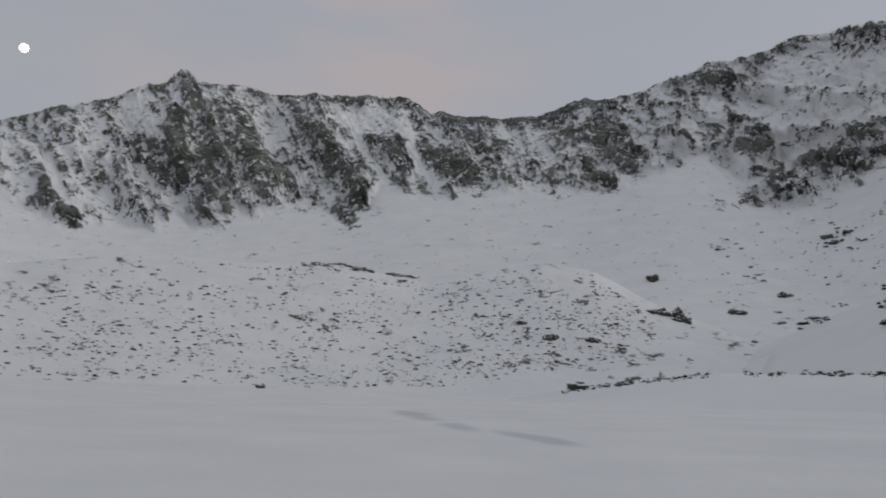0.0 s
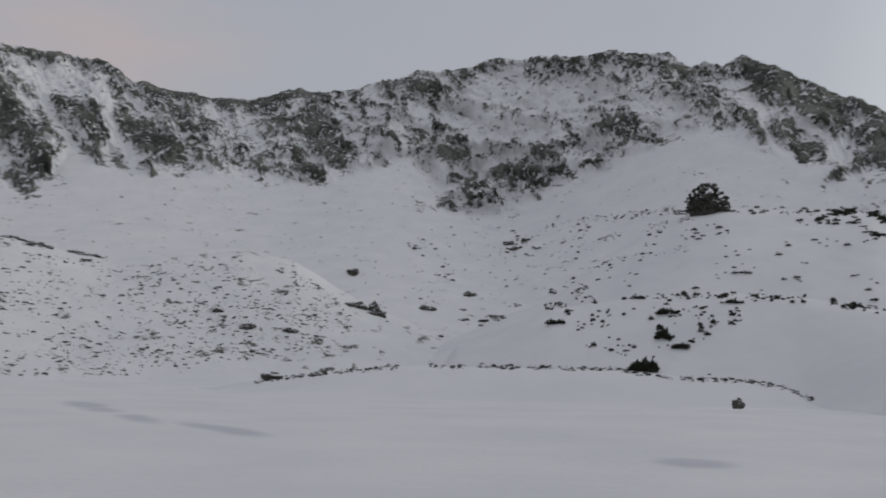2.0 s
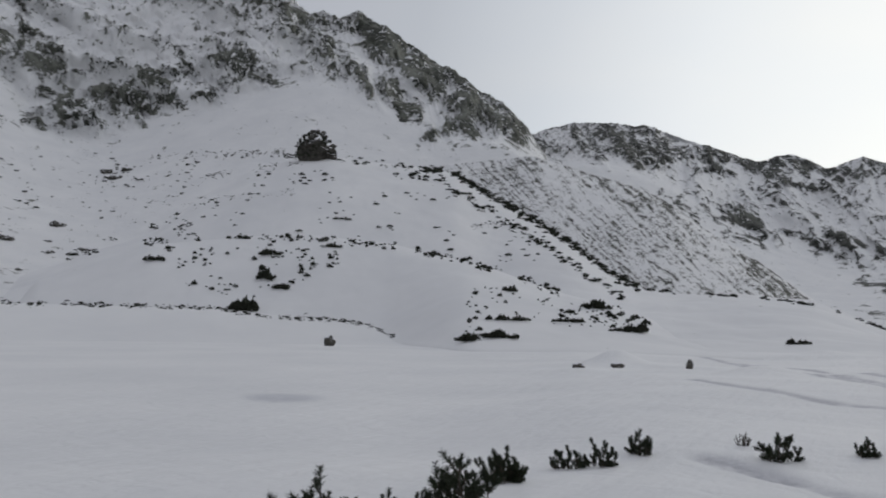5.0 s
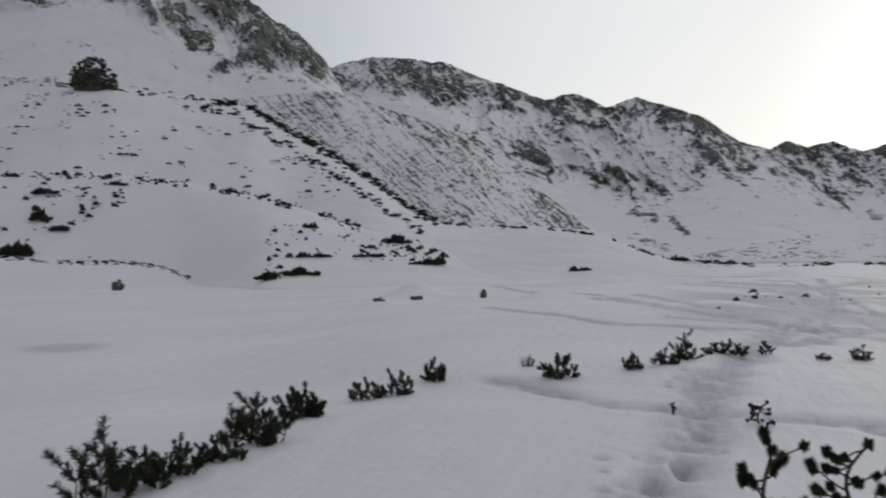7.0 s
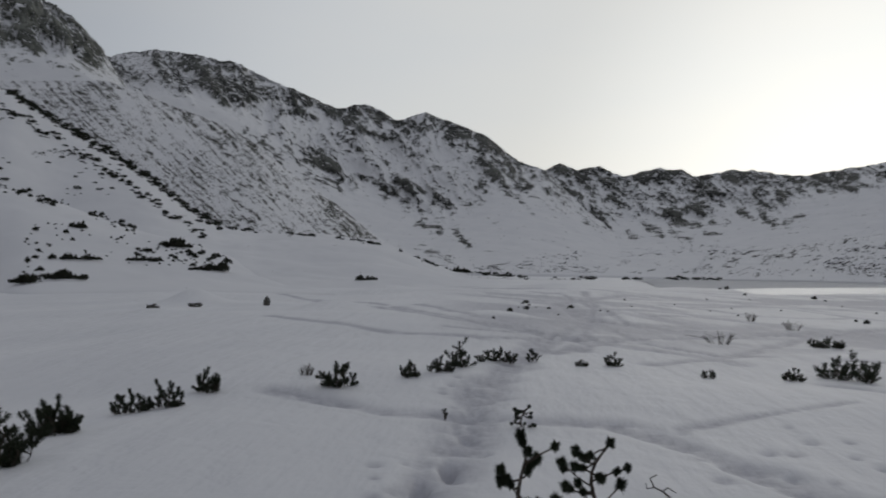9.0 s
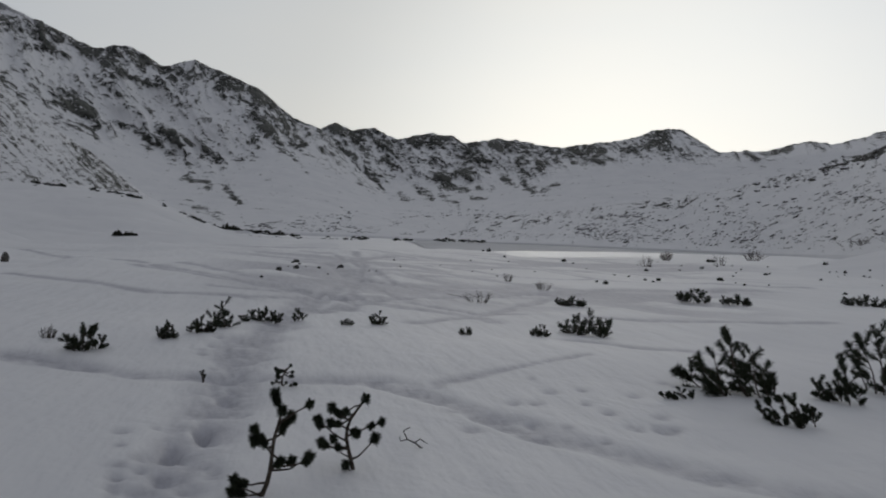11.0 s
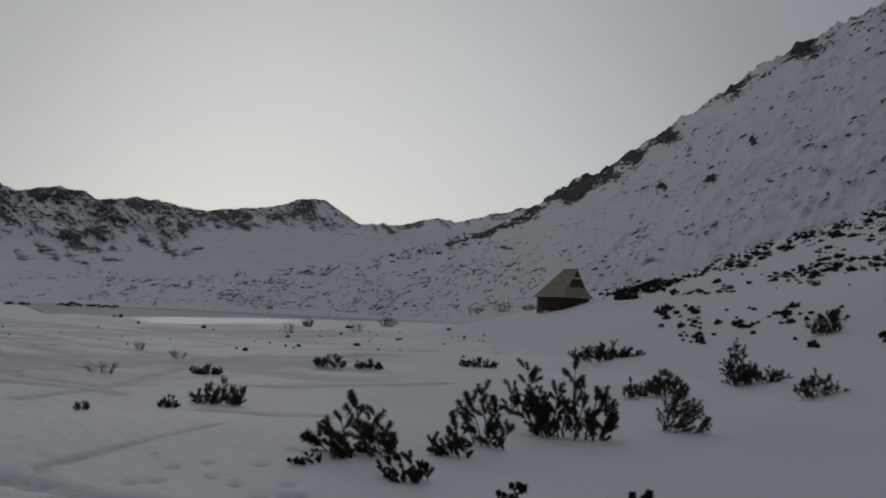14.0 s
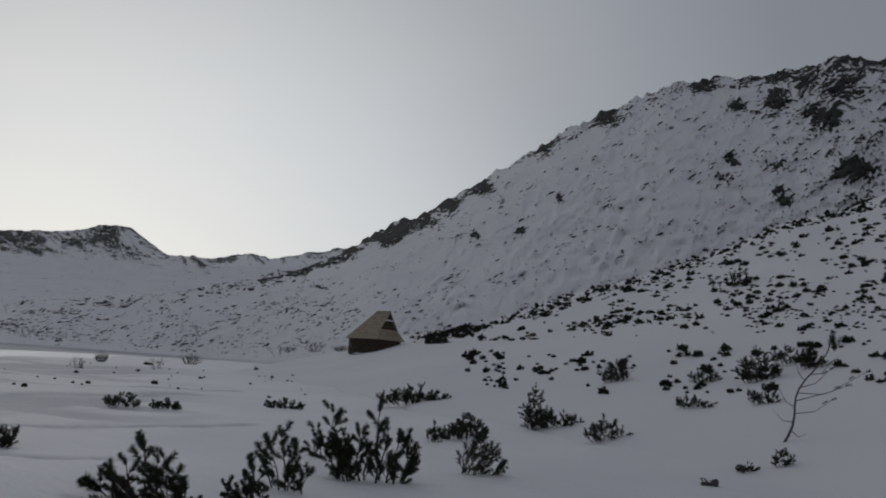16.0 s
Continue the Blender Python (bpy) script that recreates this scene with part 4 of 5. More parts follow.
# ---- small forms shared by many things ----
def ico(level, seed, squash=0.6, rough=0.42):
    bm = bmesh.new()
    bmesh.ops.create_icosphere(bm, subdivisions=level, radius=0.5)
    rng = np.random.default_rng(seed)
    off = rng.uniform(-9, 9, 3)
    for v in bm.verts:
        n = noise.noise(v.co * 2.3 + Vector(off)) + 0.5 * noise.noise(v.co * 5 + Vector(off))
        v.co *= 1 + rough * n
        v.co.z *= squash
        v.co.x *= 1.0
    bm.verts.ensure_lookup_table()
    vs = np.array([v.co[:] for v in bm.verts])
    fs = np.array([[v.index for v in f.verts] for f in bm.faces])
    bm.free()
    return vs, fs


def blades(n, seed, spread=0.5, tall=0.7, width=0.08, out=0.6):
    """A ragged clump of short upright shoots, each a slim bent blade of two crossed triangles."""
    rng = np.random.default_rng(seed)
    vs, fs = [], []
    for _ in range(n):
        a, d = rng.uniform(0, 2 * math.pi), spread * math.sqrt(rng.uniform())
        base = np.array([d * math.cos(a), d * math.sin(a), rng.uniform(-0.05, 0.25) * tall])
        tip = base + np.array([math.cos(a) * out * rng.uniform(0, 0.4), math.sin(a) * out * rng.uniform(0, 0.4), tall * rng.uniform(0.25, 0.75) * (1 - 0.6 * d / spread)])
        w = width * rng.uniform(0.6, 1.5)
        for b in (rng.uniform(0, math.pi), rng.uniform(0, math.pi)):
            side = np.array([math.cos(b), math.sin(b), 0]) * w
            k = len(vs)
            mid = base * 0.4 + tip * 0.6
            vs += [base, mid - side, tip, mid + side]
            fs += [[k, k + 1, k + 2], [k, k + 2, k + 3]]
    return np.array(vs), np.array(fs)


PEBBLES = [ico(1, 950 + i, 0.6, 1.0) for i in range(9)]
CLUMPS = [blades(64, 1000 + i, 0.48, 1.25, 0.1) for i in range(6)]
LOWCLUMPS = [blades(52, 1100 + i, 0.55, 0.85, 0.11) for i in range(5)]


def strew(name, label, category, mat, forms, az, el, size, seed, squash=(0.8, 1.1), sink=0.05, smooth_faces=False, tilt=0.0, drawn=None):
    """Many small things joined into one object; size is the angle that each takes up, in degrees."""
    rng = np.random.default_rng(seed)
    x, y, z, r = spots(az, el)
    vs, fs, n = [], [], 0
    for i in range(len(x)):
        v, f = forms[rng.integers(len(forms))]
        a, w = rng.uniform(0, 2 * math.pi), r[i] * math.tan(radians(size[i]))
        c, k = math.cos(a) * w, math.sin(a) * w
        h = w * rng.uniform(*squash)
        if tilt:
            b = rng.uniform(-tilt, tilt)
            v = np.stack([v[:, 0] * math.cos(b) - v[:, 2] * math.sin(b), v[:, 1], v[:, 0] * math.sin(b) + v[:, 2] * math.cos(b)], 1)
        if drawn:
            # long ribs of rock that run across the slope: length, climb in degrees
            reach, climb = drawn[0] * rng.uniform(0.6, 1.4), tan(drawn[1] + rng.uniform(-12, 12))
            a = math.atan2(y[i], x[i]) - math.pi / 2
            c, k = math.cos(a) * w, math.sin(a) * w
            v = np.stack([v[:, 0] * reach, v[:, 1], v[:, 2] + v[:, 0] * reach * climb * w / h], 1)
        p = np.stack([v[:, 0] * c - v[:, 1] * k + x[i], v[:, 0] * k + v[:, 1] * c + y[i], v[:, 2] * h + z[i] - sink * w], 1)
        vs.append(p)
        fs.append(f + n)
        n += len(v)
    me = mesh_of(name, np.concatenate(vs), np.concatenate(fs), mat, smooth_faces)
    return tagged(new(name, me), label, category, kind="stuff")


def patchy(n, az0, az1, el0, el1, seed, grain=2.0, level=0.0, power=1.0):
    """Bearings and height angles scattered in patches; el0 and el1 may follow the bearing."""
    rng = np.random.default_rng(seed)
    az = rng.uniform(az0, az1, n * 6)
    lo = along(az, el0) if isinstance(el0, tuple) else np.full_like(az, el0)
    hi = along(az, el1) if isinstance(el1, tuple) else np.full_like(az, el1)
    el = lo + (hi - lo) * rng.uniform(0, 1, n * 6) ** power
    keep = fbm(az / grain, el / (grain * 0.5), seed + 5, 3) + rng.normal(0, 0.12, n * 6) > level
    return az[keep][:n], el[keep][:n]


def hummocks(az, el, seed, level=0.62):
    """Keeps what lies along the crests of small hummocks."""
    k = ridged(az / 3.2, el / 1.1 + 0.08 * az, seed, 3) + np.random.default_rng(seed).normal(0, 0.07, len(az)) > level
    return az[k], el[k]


def lined(n, pts, seed, spread=0.12, gap=0.0):
    """Bearings and height angles along a line."""
    rng = np.random.default_rng(seed)
    az = rng.uniform(pts[0], pts[-2], n * 2)
    keep = fbm(az / 1.6, 0 * az, seed + 3, 3) > gap
    az = az[keep][:n]
    return az, along(az, pts) + rng.normal(0, spread, len(az)) - 0.08


def sizes(n, lo, hi, seed):
    return lo * (hi / lo) ** (np.random.default_rng(seed).uniform(0, 1, n) ** 1.8)


# ---- boulders ----
M_TOP = (-42, 5.2, -31, 5.3, -27, 6.3, -23.5, 8.4, -17.5, 8.3, -8, 8.5, -4, 7.9, -1.3, 7.7, 3.2, 8.4, 8, 9.0, 12, 8.4, 15, 6.4, 17, 4)
M_LOW = (-42, -0.4, -14, -0.7, 0, -0.5, 6, 0.6, 12, 1.6, 17, 2)
az, el = hummocks(*patchy(5200, -42, 16.5, M_LOW, M_TOP, 41, 1.6, -0.3), 44)
strew("boulder_field", "dark moraine boulders capped with snow", "boulders", BOULDER, PEBBLES, az, el, sizes(len(az), 0.08, 0.44, 42), 43, (0.22, 0.7), -0.08, False, 0.5)
az, el = patchy(1000, 112, 147, (112, 0.1, 126, 0.3, 136, 1.4, 147, 3.6), (112, 1.6, 126, 3.4, 136, 5.0, 147, 7.5), 45, 2.0, -0.2)
strew("boulder_field", "small dark rocks on the snow slope behind the hut", "boulders", BOULDER, PEBBLES, az, el, sizes(len(az), 0.1, 0.36, 46), 47, (0.4, 0.8), -0.1, False, 0.6, (1.35, 24))
az, el = patchy(620, 88, 122, (88, 0.0, 122, 0.3), (88, 0.3, 98, 2.0, 122, 2.4), 48, 2.0, -0.1)
strew("boulder_field", "small dark rocks above the far lake shore", "boulders", BOULDER, PEBBLES, az, el, sizes(len(az), 0.10, 0.3, 49), 50, (0.3, 0.6), -0.1, False, 0.6, (1.7, 8))
az, el = patchy(640, 146, 180, (146, 5, 160, 9.8, 180, 14.5), (146, 11, 156, 18, 164, 21, 180, 21.5), 51, 1.5, 0.0)
strew("boulder_field", "scattered dark rocks on the steep snow slope", "boulders", BOULDER, PEBBLES, az, el, sizes(len(az), 0.1, 0.5, 52), 53, (0.4, 0.9), -0.1, False, 0.6, (1.35, 28))
az, el = lined(330, (126, 4.4, 129.2, 5.4, 133.3, 6.3, 138.3, 8.7, 139.6, 9.8, 141.3, 10.7, 144, 12.0, 146.2, 13.4, 150.6, 16.1, 155, 18.8, 157.7, 20.1, 162.5, 22.0, 170.4, 22.6, 178, 22.7), 151, 0.16, -0.25)
el = el - 0.5 * np.random.default_rng(152).uniform(0, 1, len(el)) ** 2
strew("boulder_field", "dark jagged rocks along the shoulder of the steep slope", "boulders", BOULDER, PEBBLES, az, el, sizes(len(az), 0.12, 0.6, 153), 154, (0.5, 0.9), -0.05, False, 0.6)
az, el = patchy(130, 18, 40, (18, 4, 30, 7.5, 40, 12.2), (18, 11.5, 40, 13), 54, 2.0, -0.1)
az = np.concatenate([az, np.random.default_rng(3).normal(29.6, 1.0, 30)])
el = np.concatenate([el, np.random.default_rng(4).normal(10.6, 0.4, 30)])
strew("boulder_field", "rocks half buried in the snow below the cliffs", "boulders", BOULDER, PEBBLES, az, el, sizes(len(az), 0.12, 0.5, 55), 56, (0.3, 0.7), -0.1, False, 0.6)
for i, (n, line) in enumerate(((90, (30.1, 9.11, 34.5, 8.61, 36.2, 9.32, 38.4, 9.68, 42.5, 10.13)), (110, (31.6, 12.1, 35.2, 12.5, 38.7, 12.9, 41.4, 13.1)), (80, (34.4, 10.58, 37.0, 11.32, 39.7, 11.83, 42.9, 12.34)),
                               (60, (55.7, 7.8, 57.4, 8.14, 59.1, 8.25)))):
    az, el = lined(n, line, 251 + i, 0.14, -0.5)
    strew("boulder_field", "thin line of dark stones across the snowy knoll", "boulders", BOULDER, PEBBLES, az, el, sizes(len(az), 0.08, 0.3, 261 + i), 271 + i, (0.25, 0.6), -0.06, False, 0.5)
az, el = lined(150, (100.1, 1.1, 103.5, 2.0, 106.0, 2.2, 109.5, 2.1, 112.2, 2.2), 281, 0.16, -0.4)
strew("boulder_field", "dark stones along a low rise above the lake", "boulders", BOULDER, PEBBLES, az, el, sizes(len(az), 0.1, 0.3, 282), 283, (0.25, 0.6), -0.06, False, 0.5)
az, el = lined(90, (-11.5, 8.75, -8, 8.85, -4, 8.25, -1.5, 8.1), 57, 0.1, -0.6)
strew("boulder_field", "dark rock edge along the moraine crest", "boulders", BOULDER, PEBBLES, az, el, sizes(len(az), 0.25, 0.8, 58), 59, (0.3, 0.5), -0.05)

az, el = patchy(1100, -42, 16.5, M_LOW, M_TOP, 141, 1.5, 0.1)
strew("scrub", "dark scrub and stone flecks between the moraine boulders", "scrub", SCRUB, LOWCLUMPS, az, el, sizes(len(az), 0.07, 0.34, 142), 143, (0.4, 0.9))

# ---- far dwarf pine and scrub ----
az, el = lined(620, (9.5, -0.5, 14, 0.25, 21, 1.1, 30, 1.15, 37, 1.05, 41, 0.45, 46, 0.42, 48.8, -0.05, 50.6, -0.9), 61, 0.09, -0.75)
strew("scrub", "dark dwarf pine fringe along the lake bank", "dwarf pine", SCRUB, LOWCLUMPS, az, el, sizes(len(az), 0.08, 0.3, 62), 63)
az, el = lined(260, (31.5, 5.8, 37, 6.4, 45, 6.6, 50.5, 6.2, 55.8, 5.2, 60, 4.0, 63.4, 2.7, 67, 1.9, 70, 0.9), 64, 0.14, -0.2)
strew("scrub", "dwarf pine clumps along the terrace edge", "dwarf pine", SCRUB, CLUMPS, az, el, sizes(len(az), 0.12, 0.42, 65), 66)
az, el = patchy(120, 33, 46, (33, 2.5, 40, 1.8, 46, 4.5), (33, 5.4, 46, 6), 67, 1.5, 0.0)
strew("scrub", "dwarf pine clumps on the terrace slope", "dwarf pine", SCRUB, CLUMPS, az, el, sizes(len(az), 0.12, 0.45, 68), 69)
az, el = patchy(140, 56, 70, (56, -0.6, 63, 0.2, 70, 0.2), (56, 3.6, 63, 2.2, 70, 0.8), 70, 1.3, 0.05)
strew("scrub", "dwarf pine clumps on the low snow spur", "dwarf pine", SCRUB, CLUMPS, az, el, sizes(len(az), 0.12, 0.42, 71), 72)
az, el = lined(560, (52.5, 12.3, 55, 11.9, 59.3, 9.5, 63.5, 7.0, 67, 4.45, 69.2, 3.35), 73, 0.16, -0.7)
az, el = np.concatenate([az, az[::3] - 1.2]), np.concatenate([el, el[::3] - 0.6 + 0.15 * np.sin(az[::3] * 3)])
strew("scrub", "dark band of dwarf pine down the edge of the knoll", "dwarf pine", SCRUB, LOWCLUMPS, az, el, sizes(len(az), 0.16, 0.5, 74), 75)
az, el = lined(44, (45.2, 12.8, 50.5, 12.5, 53, 12.2), 173, 0.12, -0.6)
strew("scrub", "sparse dwarf pine along the top of the knoll", "dwarf pine", SCRUB, LOWCLUMPS, az, el, sizes(len(az), 0.12, 0.4, 174), 175)
az, el = patchy(170, 26, 62, (26, 4.0, 33, 6.2, 45, 7.2, 62, 4.2), (26, 4.6, 34, 8, 39, 11, 45, 12.3, 55, 11.3, 62, 7.6), 76, 1.8, 0.05)
strew("scrub", "small dwarf pine tufts on the knoll", "dwarf pine", SCRUB, LOWCLUMPS, az, el, sizes(len(az), 0.14, 0.45, 77), 78)
az, el = lined(230, (68, 3.6, 71.8, 3.0, 76.6, 2.9, 81.4, 2.3, 87, 0.25, 93, -0.25, 100, -0.22, 108, -0.12), 79, 0.06, -0.25)
strew("scrub", "thin line of scrub along the far shore", "dwarf pine", SCRUB, LOWCLUMPS, az, el, sizes(len(az), 0.15, 0.42, 80), 81)
az, el = lined(640, (143.8, 2.75, 149, 3.8, 152, 5.05, 155.6, 6.55, 163.6, 9.1, 168, 10.8, 171.8, 12.4, 175.4, 13.0, 180, 14.2), 82, 0.22, -0.8)
strew("scrub", "dark dwarf pine along the brow of the hillside", "dwarf pine", SCRUB, CLUMPS, az, el, sizes(len(az), 0.12, 0.4, 83), 84)
az, el = patchy(1200, 145, 182, (145, 2.2, 155, 3.3, 165, 4.2, 182, 4.8), (145, 2.9, 152, 4.8, 160, 8.0, 168, 10.5, 182, 14), 85, 1.7, -0.15)
strew("scrub", "dwarf pine clumps dotted over the snowy hillside", "dwarf pine", SCRUB, CLUMPS, az, el, sizes(len(az), 0.15, 0.62, 86), 87, (0.55, 1.0))
az, el = patchy(190, 148, 180, (148, -2.0, 160, -0.5, 180, 0.8), (148, 1.8, 160, 2.6, 180, 4.4), 88, 1.5, 0.1)
strew("scrub", "low dwarf pine shoots at the foot of the hillside", "dwarf pine", SCRUB, CLUMPS, az, el, sizes(len(az), 0.25, 0.8, 89), 90)
az, el = patchy(75, 90, 136, (90, -3.6, 136, -3.2), (90, -0.9, 136, -0.6), 91, 2.5, 0.05)
strew("scrub", "tiny dwarf pine shoots on the snow flat", "dwarf pine", SCRUB, CLUMPS, az, el, sizes(len(az), 0.10, 0.42, 92), 93)


# ---- dwarf pines that can be told apart ----
def tube(points, r0, r1, sides=5):
    pts = np.asarray(points, float)
    vs, fs = [], []
    for i, p in enumerate(pts):
        d = pts[min(i + 1, len(pts) - 1)] - pts[max(i - 1, 0)]
        d = d / (np.linalg.norm(d) + 1e-9)
        a = np.cross(d, (0.31, 0.92, 0.2))
        a = a / np.linalg.norm(a)
        b = np.cross(d, a)
        rr = r0 + (r1 - r0) * i / (len(pts) - 1)
        for k in range(sides):
            t = 2 * math.pi * k / sides
            vs.append(p + rr * (a * math.cos(t) + b * math.sin(t)))
    for i in range(len(pts) - 1):
        for k in range(sides):
            a, b = i * sides + k, i * sides + (k + 1) % sides
            fs += [[a, b, b + sides], [a, b + sides, a + sides]]
    return np.array(vs), np.array(fs)


def brush(center, axis, size, count, width, rng, ball=False, slim=1.0):
    """A bottle-brush tuft of needles round the end of a shoot."""
    axis = axis / (np.linalg.norm(axis) + 1e-9)
    t = rng.uniform(-0.2, 0.25, count) if ball else rng.uniform(-0.5, 0.5, count)
    d = rng.normal(0, 1, (count, 3))
    d -= (d @ axis)[:, None] * axis
    d /= np.linalg.norm(d, axis=1)[:, None] + 1e-9
    start = center + axis * (t * size)[:, None]
    way = d * 0.8 + axis * (rng.uniform(-0.7, 1.0, count) if ball else rng.uniform(0.25, 0.9, count))[:, None]
    way /= np.linalg.norm(way, axis=1)[:, None]
    tip = start + way * (size * (rng.uniform(0.38, 0.48, count) if ball else slim * rng.uniform(0.36, 0.56, count) * (1 - np.abs(t) ** 2 * 1.2)))[:, None]
    side = np.cross(way, rng.normal(0, 1, (count, 3)))
    side *= width / (np.linalg.norm(side, axis=1)[:, None] + 1e-9)
    vs = np.stack([start - side, start + side, tip], 1).reshape(-1, 3)
    return vs, np.arange(count * 3).reshape(-1, 3)


def joined(pieces):
    n, vs, fs = 0, [], []
    for v, f in pieces:
        vs.append(v)
        fs.append(f + n)
        n += len(v)
    return np.concatenate(vs), np.concatenate(fs)


def dwarf_pine(az, el, tall, wide, seed, label, group, needles=60, lean=0.0, airy=False, full=2.3):
    """A dwarf pine whose shoots stick out of the snow: stems under an Empty at its base, needle tufts on the shoots."""
    x, y, z, r = (float(v[0]) for v in spots(az, el))
    H, W = r * math.tan(radians(tall)), r * math.tan(radians(wide))
    rng = np.random.default_rng(seed)
    root = empty("dwarf_pine", pose(x, y, z, 0, 0, -bearing(az)))
    tagged(root, label, "dwarf pine", group)
    tuft = min(0.15, max(0.34 * H, 0.05)) * max(1.0, r / 30)
    thick = 0.003 + 0.012 * tuft + r * 0.00010
    if airy:
        tuft *= 0.64
        t = np.linspace(0, 1, 9)
        ex, bow = rng.uniform(-0.25, 0.25) * W, rng.uniform(-0.2, 0.2) * W
        line = np.stack([ex * t + bow * np.sin(t * 3.1) + 0.03 * H * np.sin(t * 7), 0.05 * np.sin(t * 4), -0.08 + (H + 0.08) * t], 1)
        part("stem", mesh_of("stem", *tube(line, max(0.012, 0.034 * H), 0.008), BARK), BARK, root)
        part("needles", mesh_of("needles", *brush(line[-1], np.array([0, 0, 1.0]), tuft, needles, thick * 0.7, rng, True), NEEDLES, False), NEEDLES, root)
        n = int(np.clip(0.42 * H * W / tuft**2, 2, 14))
        for j in range(n):
            s = 0.1 + 0.86 * (j + rng.uniform(-0.6, 1.4)) / n
            p = np.array([np.interp(s, t, line[:, c]) for c in range(3)])
            a, reach = rng.integers(2) * math.pi + rng.uniform(-0.9, 0.9), W * rng.uniform(0.12, 0.58) * (1.1 - 0.5 * s)
            q = p + np.array([math.cos(a) * reach, math.sin(a) * reach * 0.6, H * rng.uniform(-0.16, 0.3)])
            q[2] = max(q[2], 0.04)
            m = (p + q) / 2 + np.array([0, 0, rng.uniform(-0.08, 0.02) * H])
            part("branch", mesh_of("branch", *tube([p, (p + m) / 2 + rng.normal(0, 0.008, 3), m, q], 0.009, 0.004, 4), BARK), BARK, root)
            green = [brush(q, q - m + (0, 0, 0.3 * W), tuft * rng.uniform(0.8, 1.25), needles, thick * 0.7, rng, True)]
            if rng.uniform() < 0.45:
                green.append(brush(q + (m - q) * 0.6, q - p + (0, 0, 0.1), tuft * 0.85, needles, thick * 0.7, rng, True))
            part("needles", mesh_of("needles", *joined(green), NEEDLES, False), NEEDLES, root)
    else:
        finger = min(0.17, max(0.3 * H, 0.06)) * max(1.0, r / 30)
        want = int(np.clip(1.15 * full * H * W / finger**2, 9, 260))
        limbs = int(np.clip(2 + want / 9, 3, 12))
        for i in range(limbs):
            f = (i + 0.5) / limbs * 2 - 1 + rng.uniform(-0.12, 0.12)
            bx, by = f * W * 0.28 - lean * W * 0.35, rng.uniform(-0.2, 0.2) * min(W, 1.2)
            ex = f * W * 0.44 + lean * W * 0.45
            ez = H * rng.uniform(0.4, 0.92) * (1 - 0.55 * abs(f) ** 1.6)
            if i == limbs // 2:
                ez = H * 0.92
            ey = by + rng.uniform(-0.3, 0.3) * min(W, 1.2)
            t = np.linspace(0, 1, 9)
            sway = 0.05 * H * np.sin(t * rng.uniform(4, 8) + rng.uniform(0, 6)) * t
            line = np.stack([bx + (ex - bx) * t**0.8 + sway, by + (ey - by) * t, -0.08 + (ez + 0.08) * t**1.1], 1)
            wood, green = [tube(line, min(0.02, max(0.007, 0.016 * H)), 0.005)], []
            for j in range(max(2, round(want / limbs))):
                s = 1.0 if j == 0 else rng.uniform(0.1, 0.97)
                p = np.array([np.interp(s, t, line[:, c]) for c in range(3)])
                way = np.array([np.interp(min(s + 0.12, 1), t, line[:, c]) - np.interp(s - 0.12, t, line[:, c]) for c in range(3)])
                way = 0.55 * way / (np.linalg.norm(way) + 1e-9) + (lean * 1.8, 0, 0.42)
                if j:
                    way = way + np.array([rng.normal(0, 0.75), rng.normal(0, 0.6), rng.normal(0, 0.25)])
                way = way / np.linalg.norm(way)
                size = finger * rng.uniform(0.75, 1.3)
                q = p + way * size * (0.3 if j == 0 else rng.uniform(0.55, 1.15))
                q[2] = max(q[2], 0.03)
                if j:
                    wood.append(tube([p, (p + q) / 2 + (0, 0, -0.008), q], 0.006, 0.004, 4))
                green.append(brush(q, way, size, needles, thick, rng, False, 0.9))
            part("stem", mesh_of("stem", *joined(wood), BARK), BARK, root)
            part("needles", mesh_of("needles", *joined(green), NEEDLES, False), NEEDLES, root)
    return root


FRONT = [(126.23, -10.56, 4.69, 6.7), (135.12, -9.48, 4.91, 4.91), (141.38, -8.42, 6.7, 8.0), (138.2, -6.9, 4.3, 2.68), (129.78, -12.18, 2.14, 4.46), (132.67, -10.33, 2.14, 3.57),
         (122.29, -11.32, 0.62, 3.12)]
SPRIGS = [(137.6, -15.3, 3.19, 4.65), (138.2, -17.3, 1.55, 3.1), (146.9, -16.1, 3.99, 5.76), (91.0, -19.85, 6.4, 7.2), (98.2, -18.0, 5.4, 6.2), (92.5, -11.9, 1.68, 2.22), (86.7, -11.26, 0.71, 0.53)]
WEST = [(56.02, -13.54, 4.24, 4.91), (58.84, -11.63, 2.59, 3.57), (63.71, -10.52, 1.7, 2.9), (66.21, -10.14, 1.88, 2.68), (68.97, -9.15, 1.88, 2.23), (78.46, -8.87, 2.14, 2.9),
        (83.87, -8.13, 1.34, 1.56), (86.39, -7.75, 1.12, 2.23), (87.72, -7.34, 2.05, 1.79), (90.6, -6.89, 1.16, 3.57), (93.24, -6.77, 0.89, 0.89), (45.6, -16.2, 5.2, 5.6),
        (50.15, -15.21, 2.77, 4.02), (53.37, -14.42, 2.01, 4.02), (55.86, -12.81, 2.77, 3.57), (59.04, -11.73, 2.23, 3.57), (47.8, -15.9, 3.2, 4.2)]
